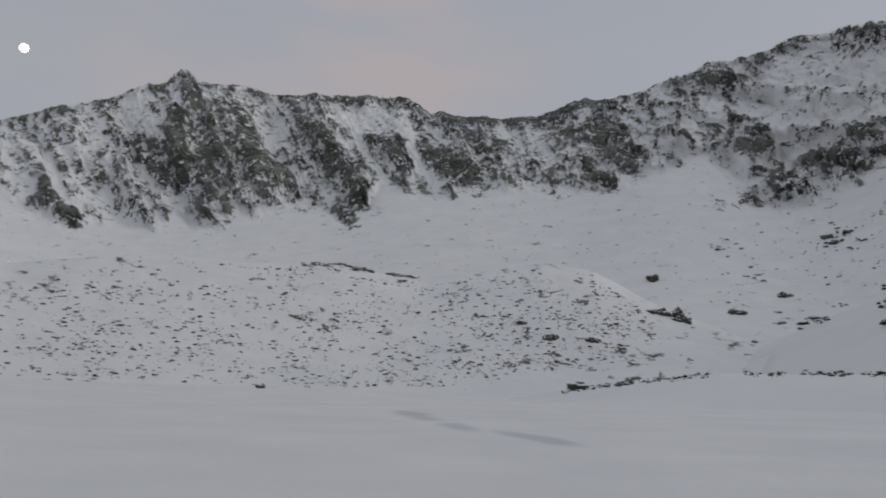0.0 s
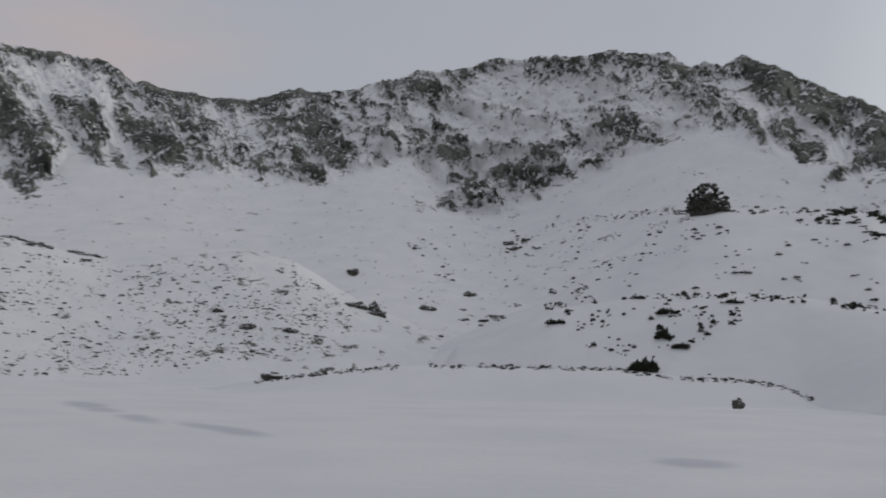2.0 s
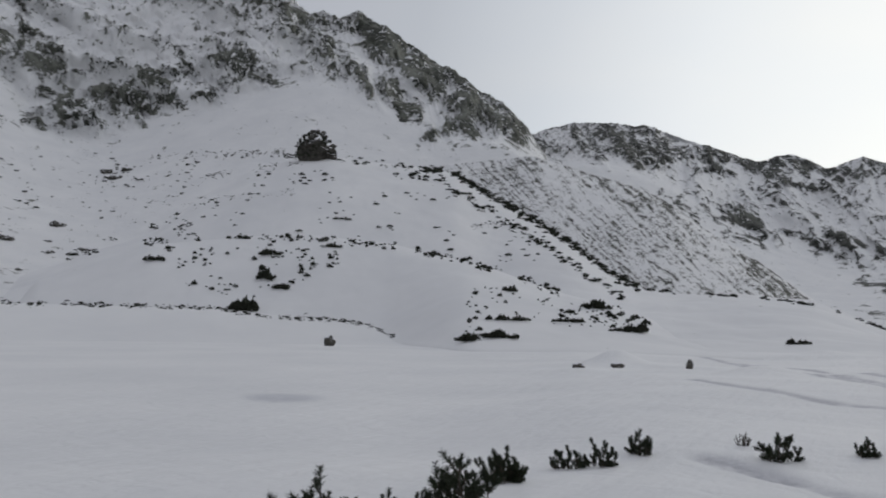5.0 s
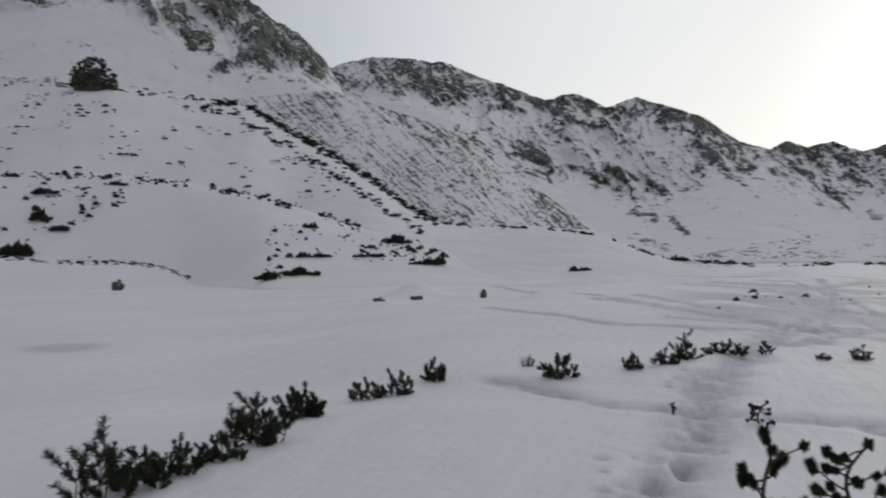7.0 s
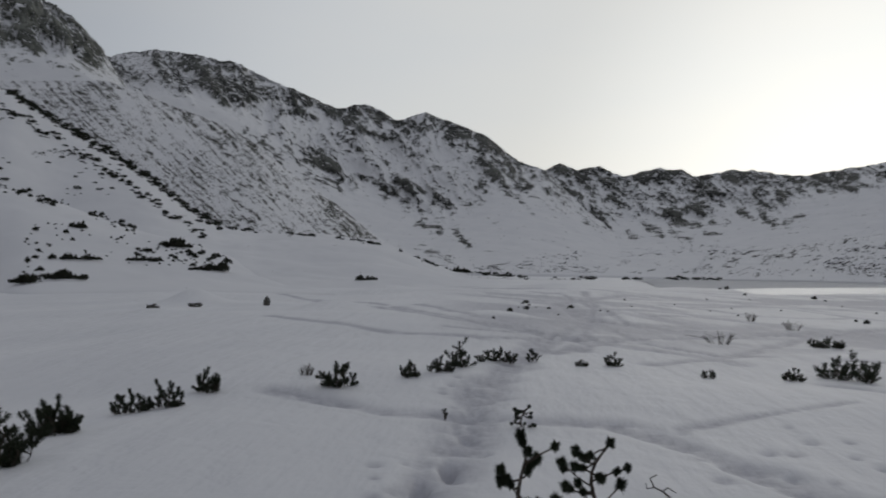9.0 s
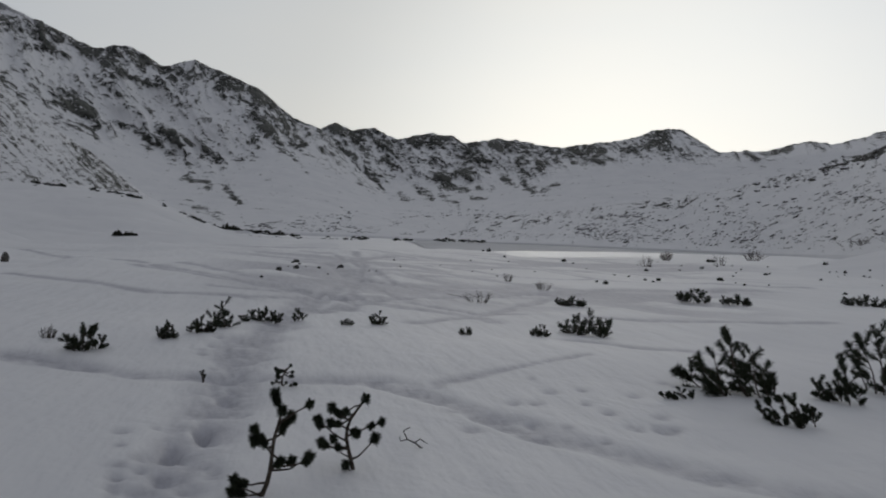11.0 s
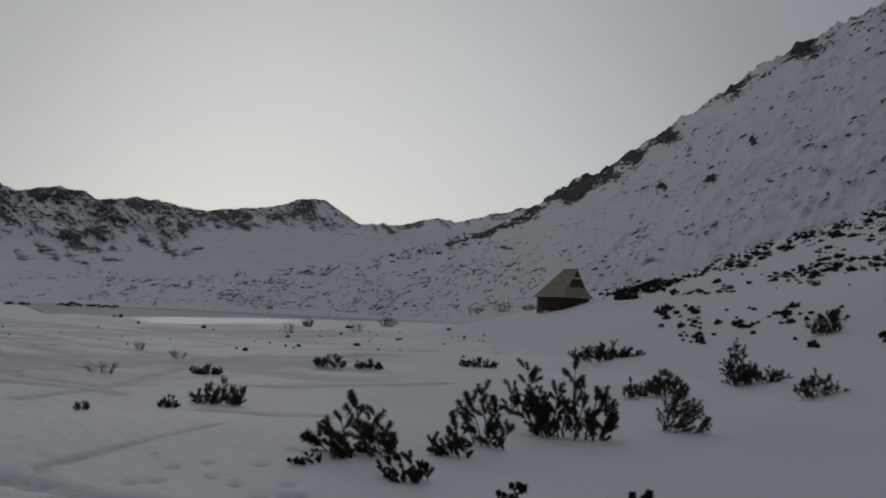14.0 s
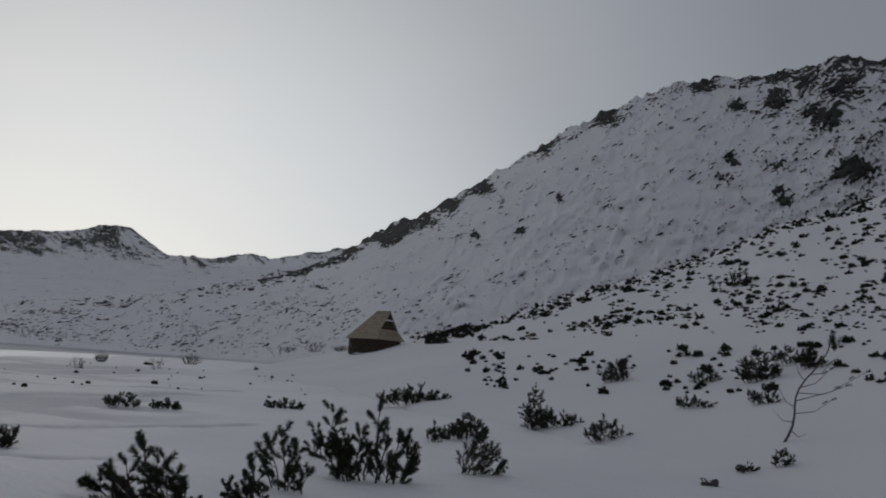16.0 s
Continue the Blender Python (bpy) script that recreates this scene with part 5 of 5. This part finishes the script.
MID = [(115.39, -7.12, 2.05, 4.46), (114.17, -4.91, 0.89, 2.68), (123.2, -3.99, 1.12, 2.8), (126.2, -3.99, 0.8, 2.6), (134.45, -3.49, 0.89, 3.57), (111.84, -7.42, 0.98, 1.6), (106.09, -7.56, 0.54, 1.12),
       (99.3, -7.0, 1.07, 1.34), (96.93, -7.09, 0.45, 1.34), (144.8, -2.21, 1.43, 5.36), (148.5, -4.52, 1.7, 3.12), (146.66, -4.89, 1.16, 1.34)]
EAST = [(153.64, -3.63, 3.35, 2.23), (155.34, -3.28, 1.12, 4.02), (158.52, -4.1, 1.7, 3.12), (149.33, -7.32, 3.2, 3.3), (148.53, -4.89, 1.79, 3.12), (146.03, -5.23, 1.43, 1.12),
        (143.78, -2.55, 0.98, 5.36), (169.32, 0.99, 2.46, 3.35), (165.7, 0.66, 1.16, 2.23), (159.22, 0.3, 1.61, 2.23), (169.69, -0.57, 1.16, 2.23), (164.93, -1.19, 0.8, 3.12),
        (170.93, -4.81, 1.12, 1.34), (168.57, -5.42, 0.54, 1.79), (171.35, 2.28, 1.16, 2.68), (172.85, 2.09, 1.6, 1.79), (168.19, 7.83, 1.25, 2.01)]
KNOLL_PINES = [(39.09, 0.88, 1.43, 2.14), (56.25, -1.09, 1.12, 2.23), (58.58, -0.82, 0.98, 3.12), (58.8, 0.59, 0.58, 4.91), (68.92, -0.06, 1.16, 1.61), (67.61, -0.05, 0.45, 1.34),
               (65.92, 1.64, 0.89, 2.68), (40.55, 3.3, 0.98, 1.56), (41.68, 2.62, 0.8, 1.25), (32.43, 4.44, 0.62, 1.79), (40.71, 5.17, 0.98, 1.79), (45.39, 5.96, 0.54, 1.79),
               (59.45, 2.84, 0.71, 1.16), (63.92, 0.53, 0.54, 2.68), (80.28, -0.6, 0.71, 1.79), (87.39, 0.08, 0.62, 2.23)]
for i, (a, e, h, w) in enumerate(FRONT):
    dwarf_pine(a, e, h * 0.88, w * 1.05, 2000 + i, "dense dark green dwarf pine bending out of the snow", "dwarf pines by the path", 120, (-0.3, -0.15, -0.02, -0.1, -0.25, -0.2, -0.3)[i], False, 2.6 if i == 0 else 1.7)
for i, row in enumerate(SPRIGS):
    dwarf_pine(*row, 2100 + i, "sparse dwarf pine sprig with tufted needles in the snow", "dwarf pines by the path", 380, 0, True)
for i, (a, e, h, w) in enumerate(WEST):
    dwarf_pine(a, e, h * 0.84, w, 2200 + i, "dark dwarf pine in a row along the lake bank", "dwarf pines along the bank", 80, 0, False, 2.6)
for i, row in enumerate(MID):
    dwarf_pine(row[0], row[1], row[2] * 0.82, row[3], 2300 + i, "small dark dwarf pine on the snow flat", "dwarf pines on the flat", 60, 0, False, 3.0)
for i, row in enumerate(EAST):
    dwarf_pine(*row, 2400 + i, "dark dwarf pine at the foot of the snowy hillside", "dwarf pines under the hillside", 60, 0.3 if i == 3 else 0, False, 2.7)


def thicket(az, el, tall, wide, seed):
    """A far dwarf pine thicket: short stems in the snow under a ragged mound of shoots."""
    x, y, z, r = (float(v[0]) for v in spots(az, el))
    H, W = r * math.tan(radians(tall)), r * math.tan(radians(wide))
    rng = np.random.default_rng(seed)
    root = empty("dwarf_pine", pose(x, y, z, 0, 0, -bearing(az)))
    tagged(root, "dark dwarf pine thicket on the snowy terrace", "dwarf pine", "dwarf pines on the terrace")
    n = int(np.clip(W / H * 4.5, 5, 26))
    for i in range(n):
        f = (i + 0.5) / n * 2 - 1
        c = np.array([f * W * 0.46, rng.uniform(-0.3, 0.3) * min(W, 4), -0.04 * H])
        v, fs = CLUMPS[rng.integers(6)]
        k = H * rng.uniform(0.3, 1.0) * (1 - 0.45 * f * f)
        part("shoot", mesh_of("shoot", v * (k * 0.9, k * 0.9, k) + c, fs, SCRUB, False), SCRUB, root)


for i, row in enumerate(KNOLL_PINES):
    thicket(*row, 2500 + i)


def little_tree():
    """A thin crooked young tree with few branches and a tufted top."""
    x, y, z, r = (float(v[0]) for v in spots(170.94, -3.17))
    H = r * math.tan(radians(7.2))
    rng = np.random.default_rng(77)
    root = empty("young_tree", pose(x, y, z, 0, 0, -bearing(170.94)))
    tagged(root, "thin crooked young tree with bare twigs and tufted top", "tree")
    t = np.linspace(0, 1, 12)
    line = np.stack([H * (0.40 * t**1.3 + 0.04 * np.sin(t * 9)), 0.02 * H * np.sin(t * 6), H * t - 0.05], 1)
    part("trunk", mesh_of("trunk", *tube(line, 0.03, 0.012, 6), GREYTWIG), GREYTWIG, root)
    green = [brush(line[-1] + rng.normal(0, 0.07, 3), np.array([0.2, 0, 1.0]), 0.2, 60, 0.007, rng) for _ in range(9)]
    for s, dx, dz in ((0.3, 0.34, 0.16), (0.42, 0.62, 0.32), (0.5, 0.44, 0.10), (0.55, 0.28, 0.2), (0.36, -0.16, 0.2), (0.62, -0.1, 0.22), (0.68, 0.2, 0.14), (0.22, -0.18, 0.1), (0.14, 0.14, -0.02)):
        p = np.array([np.interp(s, t, line[:, c]) for c in range(3)])
        q = p + np.array([dx * H, rng.normal(0, 0.06) * H, dz * H])
        m = (p + q) / 2 + np.array([0, 0, -0.05 * H])
        part("branch", mesh_of("branch", *tube([p, m, q], 0.012, 0.004, 4), GREYTWIG), GREYTWIG, root)
        if dx > 0.18:
            green += [brush(q + (p - q) * k, q - p, 0.13, 45, 0.006, rng) for k in (0.0, 0.22)]
    part("needles", mesh_of("needles", *joined(green), NEEDLES, False), NEEDLES, root)


little_tree()


def bare_twig():
    x, y, z, r = (float(v[0]) for v in spots(102.15, -16.27))
    pieces = [tube([(0.12, 0, -0.02), (0.04, 0, 0.04), (-0.02, 0.02, 0.06), (-0.05, 0, 0.13), (0.0, 0, 0.16)], 0.008, 0.004),
              tube([(0.04, 0, 0.04), (0.08, 0, 0.07), (0.14, 0.02, 0.03)], 0.006, 0.003), tube([(-0.02, 0.02, 0.06), (-0.07, 0, 0.05), (-0.08, 0, 0.09)], 0.005, 0.003)]
    ob = new("twig", mesh_of("twig", *joined(pieces), GREYTWIG))
    ob.matrix_basis = pose(x, y, z, 0, 0, -bearing(100.9))
    tagged(ob, "bare crooked twig sticking out of the snow", "twig")


bare_twig()

# ---- single stones and the outcrop on the knoll ----
for i, (a, e, h, w) in enumerate([(45.56, -1.7, 0.8, 0.8), (64.63, -3.25, 0.7, 0.95), (67.6, -2.8, 0.4, 1.0), (72.78, -2.64, 0.7, 0.5), (165.95, -6.63, 0.55, 1.2),
                                  (10.7, -0.31, 0.6, 1.7), (-13.49, -0.9, 0.36, 0.7)]):
    x, y, z, r = (float(v[0]) for v in spots(a, e))
    v, f = ico(3, 3000 + i, 1.0)
    w, h = r * math.tan(radians(w)), r * math.tan(radians(h))
    ob = new("boulder", mesh_of("boulder", v * (w, w * 0.8, h * 1.3), f, BOULDER, False))
    ob.matrix_basis = pose(x, y, z + 0.32 * h, 0, 0, -bearing(a))
    tagged(ob, "single weathered boulder half sunk in snow", "boulder", "boulders on the snowfield")


def outcrop():
    x, y, z, r = (float(v[0]) for v in spots(43.6, 12.6))
    W, H = r * math.tan(radians(3.6)), r * math.tan(radians(2.85))
    root = empty("rock_outcrop", pose(x, y, z, 0, 0, -bearing(43.6)))
    tagged(root, "dark rock outcrop overgrown with scrub, dusted with snow", "outcrop")
    rng = np.random.default_rng(31)
    v, f = ico(4, 3100, 1.0, 0.25)
    part("rock", mesh_of("rock", v * (W * 0.7, W * 0.5, H * 1.1) + (0.06 * W, 0.05 * W, 0.1 * H), f, BOULDER, False), BOULDER, root)
    bits = []
    for i in range(120):
        a, b = rng.uniform(0, 2 * math.pi), rng.uniform(0, 1) ** 0.9
        ring = math.sqrt(1 - b * b)
        c = np.array([math.cos(a) * W * 0.45 * ring + 0.06 * W, -abs(math.sin(a)) * W * 0.3 * ring, H * (0.02 + 0.76 * b)])
        if i % 9 == 0:
            v, f = ico(2, 3110 + i, 0.9, 0.8)
            k = W * rng.uniform(0.07, 0.15)
            part("block", mesh_of("block", v * (k * 1.2, k, k) + c, f, BOULDER, False), BOULDER, root)
        cv, cf = CLUMPS[rng.integers(6)]
        bits.append((cv * rng.uniform(0.4, 1.0) + c * (1, 1, 0.98) + (0, 0, -0.2), cf))
    for _ in range(26):
        cv, cf = LOWCLUMPS[rng.integers(5)]
        bits.append((cv * rng.uniform(0.4, 0.9) + (rng.uniform(-0.62, -0.3) * W, rng.uniform(-0.1, 0.1) * W, H * rng.uniform(0.0, 0.1)), cf))
    part("scrub", mesh_of("scrub", *joined(bits), SCRUB, False), SCRUB, root)


outcrop()


def snow_rocks():
    """Larger rocks that break through the snow below the cliffs, each in a little group of blocks."""
    rows = [(17.31, 5.4, 2.4), (18.24, 4.93, 1.6), (16.17, 5.59, 1.2), (16.92, 8.06, 1.8), (26.03, 6.55, 1.3), (22.62, 5.41, 1.5), (25.12, 4.63, 0.95), (25.21, 5.42, 0.8), (27.86, 4.94, 1.1),
            (23.46, 3.32, 0.6), (11.85, 3.35, 1.3), (6.52, 4.66, 1.1), (8.89, 3.53, 1.8), (14.06, 0.08, 1.1), (29.22, 10.22, 1.2), (28.53, 10.63, 0.9), (30.1, 10.91, 0.9)]
    for i, (a, e, w) in enumerate(rows):
        x, y, z, r = (float(v[0]) for v in spots(a, e))
        w = r * math.tan(radians(w))
        rng = np.random.default_rng(3300 + i)
        root = empty("rock_group", pose(x, y, z, 0, 0, -bearing(a)))
        tagged(root, "dark rocks breaking through the snow below the cliffs", "rocks", "rocks below the cliffs")
        for j in range(4):
            v, f = ico(3, 3400 + 10 * i + j, 1.0, 0.8)
            k = w * rng.uniform(0.22, 0.5)
            part("block", mesh_of("block", v * (k * 1.1, k, k * rng.uniform(0.6, 0.95)) + (rng.uniform(-0.4, 0.4) * w, rng.uniform(-0.2, 0.2) * w, 0.02 * w), f, BOULDER, False), BOULDER, root)


snow_rocks()


def bare_shrub(az, el, tall, wide, seed, count=18, mat=GREYTWIG, stout=1.0):
    x, y, z, r = (float(v[0]) for v in spots(az, el))
    H, W = r * math.tan(radians(tall)), r * math.tan(radians(wide))
    rng = np.random.default_rng(seed)
    root = empty("bare_shrub", pose(x, y, z, 0, 0, -bearing(az)))
    tagged(root, "leafless brown shrub of dense twigs in the snow" if mat is BROWNTWIG else "leafless grey shrub of thin twigs in the snow", "shrub", "bare shrubs on the flat")
    for i in range(count):
        f = rng.uniform(-1, 1)
        b = np.array([f * W * 0.25, rng.uniform(-0.15, 0.15) * W, -0.05])
        tip = np.array([f * W * 0.5 + rng.normal(0, 0.05) * W, rng.uniform(-0.2, 0.2) * W, H * rng.uniform(0.5, 1.0) * (1 - 0.4 * f * f)])
        m = b * 0.45 + tip * 0.55 + rng.normal(0, 0.05, 3) * H
        fork = m + np.array([rng.normal(0, 0.16) * W, 0, H * 0.25])
        t0 = (0.006 + r * 0.00012) * stout
        part("twig", mesh_of("twig", *joined([tube([b, m, tip], t0, t0 * 0.5, 3), tube([m, fork], t0 * 0.7, t0 * 0.4, 3)]), mat), mat, root)


for i, row in enumerate([(107.19, -4.94, 0.98, 3.35), (112.07, -3.73, 0.8, 1.34), (109.3, -3.21, 0.71, 0.89), (159.25, 0.42, 1.7, 2.68), (119.82, -1.51, 0.98, 1.12), (125.21, -1.17, 0.98, 1.79),
                         (133.77, 0.58, 0.8, 2.23), (76.06, -7.96, 1.07, 1.07)]):
    bare_shrub(*row, 3700 + i)
for i, row in enumerate([(136.6, 0.95, 0.95, 2.2), (134.5, 0.75, 0.6, 1.2), (138.4, 1.15, 0.6, 1.3), (127.4, -0.7, 1.0, 1.5), (121.3, -1.0, 0.9, 0.9)]):
    bare_shrub(*row, 3800 + i, 44, BROWNTWIG, 1.3)


# ---- the hut ----
def box(bm, x0, x1, y0, y1, z0, z1):
    vs = [bm.verts.new((x, y, z)) for z in (z0, z1) for y in (y0, y1) for x in (x0, x1)]
    for q in ((0, 2, 3, 1), (4, 5, 7, 6), (0, 1, 5, 4), (2, 6, 7, 3), (0, 4, 6, 2), (1, 3, 7, 5)):
        bm.faces.new([vs[i] for i in q])


def slab(bm, corners, thick):
    """A plate through four corners, thickened downwards along its normal."""
    c = [Vector(p) for p in corners]
    n = (c[1] - c[0]).cross(c[3] - c[0]).normalized()
    if n.z < 0:
        n = -n
    top, low = [bm.verts.new(p) for p in c], [bm.verts.new(p - n * thick) for p in c]
    bm.faces.new(top)
    bm.faces.new(low[::-1])
    for i in range(4):
        j = (i + 1) % 4
        bm.faces.new((top[j], top[i], low[i], low[j]))


def hut():
    x, y, z, r = (float(v[0]) for v in spots(140.95, 1.42))
    L, W, EAVE, RIDGE, OVER = 5.2, 5.0, 1.5, 4.95, 0.32
    root = empty("mountain_hut", pose(x, y, z - 0.25, 0, 0, -bearing(141.0) + 48))
    tagged(root, "small dark timber hut with steep shingled roof, snowed in", "hut")
    # the gable end faces local -y; the ridge runs along y
    w, l = W / 2 - OVER, L / 2 - OVER
    for name, (x0, x1, y0, y1) in (("wall", (-w, w, -l, -l + 0.22)), ("wall", (-w, w, l - 0.22, l)), ("wall", (-w, -w + 0.22, -l + 0.22, l - 0.22)), ("wall", (w - 0.22, w, -l + 0.22, l - 0.22))):
        wall = None
        for k in range(8):
            bm = bmesh.new()
            d = 0.025 * (k % 2)
            box(bm, x0 - d, x1 + d, y0 - d, y1 + d, -0.4 + 0.26 * k, -0.4 + 0.26 * k + 0.235)
            bmesh.ops.bevel(bm, geom=bm.edges[:], offset=0.03, segments=1, affect="EDGES")
            log = part(name if wall is None else "log", bm, TIMBER, root if wall is None else wall)
            wall = wall or log
    # a small gable over a skirt of roof in front, a full hip behind
    K, G = 0.37, L * 0.39
    zk, xk, n = EAVE + K * (RIDGE - EAVE), W / 2 * (1 - K), 10

    def front(f):
        return -(L / 2 - (L / 2 - G) * f / K) if f < K else -G - 0.12

    def behind(f):
        return L / 2 * (1 - f)

    def tier(name, owner, rim, label=""):
        """Rows of shingles between two heights, given by their four corners at each height."""
        first = None
        for k in range(n):
            a, b = k / n, min((k + 1) / n + 0.012, 1)
            bm = bmesh.new()
            slab(bm, rim(a, b), 0.08)
            row = part(name if first is None else "plank", bm, SHINGLE, owner if first is None else first, label if first is None else "")
            first = first or row

    def level(f, lift=0.0):
        return EAVE + (RIDGE - EAVE) * f + lift

    for side in (-1, 1):
        tier("roof", root, lambda a, b: ((side * W / 2 * (1 - a), front(a), level(a, 0.06)), (side * W / 2 * (1 - a), behind(a), level(a, 0.06)),
                                         (side * W / 2 * (1 - b), behind(b), level(b)), (side * W / 2 * (1 - b), front(b), level(b))))
    tier("hip", root, lambda a, b: ((-W / 2 * (1 - a), behind(a), level(a, 0.06)), (W / 2 * (1 - a), behind(a), level(a, 0.06)),
                                    (W / 2 * (1 - b) + 0.01, behind(b), level(b)), (-W / 2 * (1 - b) - 0.01, behind(b), level(b))), "shingled hip at the back")
    tier("skirt_roof", root, lambda a, b: ((-W / 2 * (1 - K * a) - 0.02, front(K * a * 0.999), level(K * a, 0.05)), (W / 2 * (1 - K * a) + 0.02, front(K * a * 0.999), level(K * a, 0.05)),
                                           (W / 2 * (1 - K * b) + 0.02, front(K * b * 0.999), level(K * b)), (-W / 2 * (1 - K * b) - 0.02, front(K * b * 0.999), level(K * b))), "shingled skirt roof under the gable")
    bm = bmesh.new()
    box(bm, -0.12, 0.12, -G - 0.15, 0.1, RIDGE - 0.02, RIDGE + 0.07)
    part("ridge_board", bm, SHINGLE, root)
    bm = bmesh.new()
    v = [bm.verts.new(p) for p in ((-xk + 0.1, -G + 0.05, zk - 0.1), (xk - 0.1, -G + 0.05, zk - 0.1), (0, -G + 0.05, RIDGE - 0.08))]
    u = [bm.verts.new(q.co + Vector((0, 0.08, 0))) for q in v]
    bm.faces.new(v)
    bm.faces.new(u[::-1])
    for i in range(3):
        bm.faces.new((v[(i + 1) % 3], v[i], u[i], u[(i + 1) % 3]))
    part("gable", bm, TIMBER, root, "dark boarded gable")
    bm = bmesh.new()
    box(bm, -0.75, 0.75, -G - 0.16, -G + 0.03, RIDGE - 1.12, RIDGE - 1.0)
    part("ledge", bm, SNOW, root, "snow on a gable ledge")
    win = part("window", bmesh.new(), PALEWOOD, root, "small pale-framed window")
    bm = bmesh.new()
    box(bm, w - 0.02, w + 0.05, -0.5, 0.5, 0.75, 1.45)
    bm.to_mesh(win.data)
    bm.free()
    for yy in (-0.24, 0.24):
        bm = bmesh.new()
        box(bm, w + 0.03, w + 0.06, yy - 0.19, yy + 0.19, 0.81, 1.39)
        part("pane", bm, GLASS, win)
    bm = bmesh.new()
    box(bm, -0.45, 0.45, -l - 0.06, -l + 0.0, -0.2, 1.45)
    part("door", bm, TIMBER, root)
    # snow banked against the walls
    v, f = ico(4, 3200, 0.35)
    bank = new("snow_bank", mesh_of("snow_bank", v * (4.6, 4.4, 1.4) + (0, 0, -0.25), f, SNOW))
    bank.matrix_basis = pose(x, y, z - 0.3, 0, 0, -bearing(141))
    tagged(bank, "snow banked up against the hut", "snow bank")


hut()

# ---- the moon ----
bm = bmesh.new()
bmesh.ops.create_icosphere(bm, subdivisions=3, radius=17.0)
moon_mat = bpy.data.materials.new("moonlight")
moon_mat.use_nodes = True
mb = moon_mat.node_tree.nodes["Principled BSDF"]
mb.inputs["Base Color"].default_value = (0.5, 0.5, 0.48, 1)
mb.inputs["Emission Color"].default_value = (1.0, 0.97, 0.9, 1)
mb.inputs["Emission Strength"].default_value = 1.6
moon_me = bpy.data.meshes.new("moon")
bm.to_mesh(moon_me)
bm.free()
moon_me.materials.append(moon_mat)
moon = new("moon", moon_me)
moon.matrix_basis = Matrix.Translation(heading(-31.65, 22.3) * 3400)
tagged(moon, "bright full moon in the dusk sky", "moon")
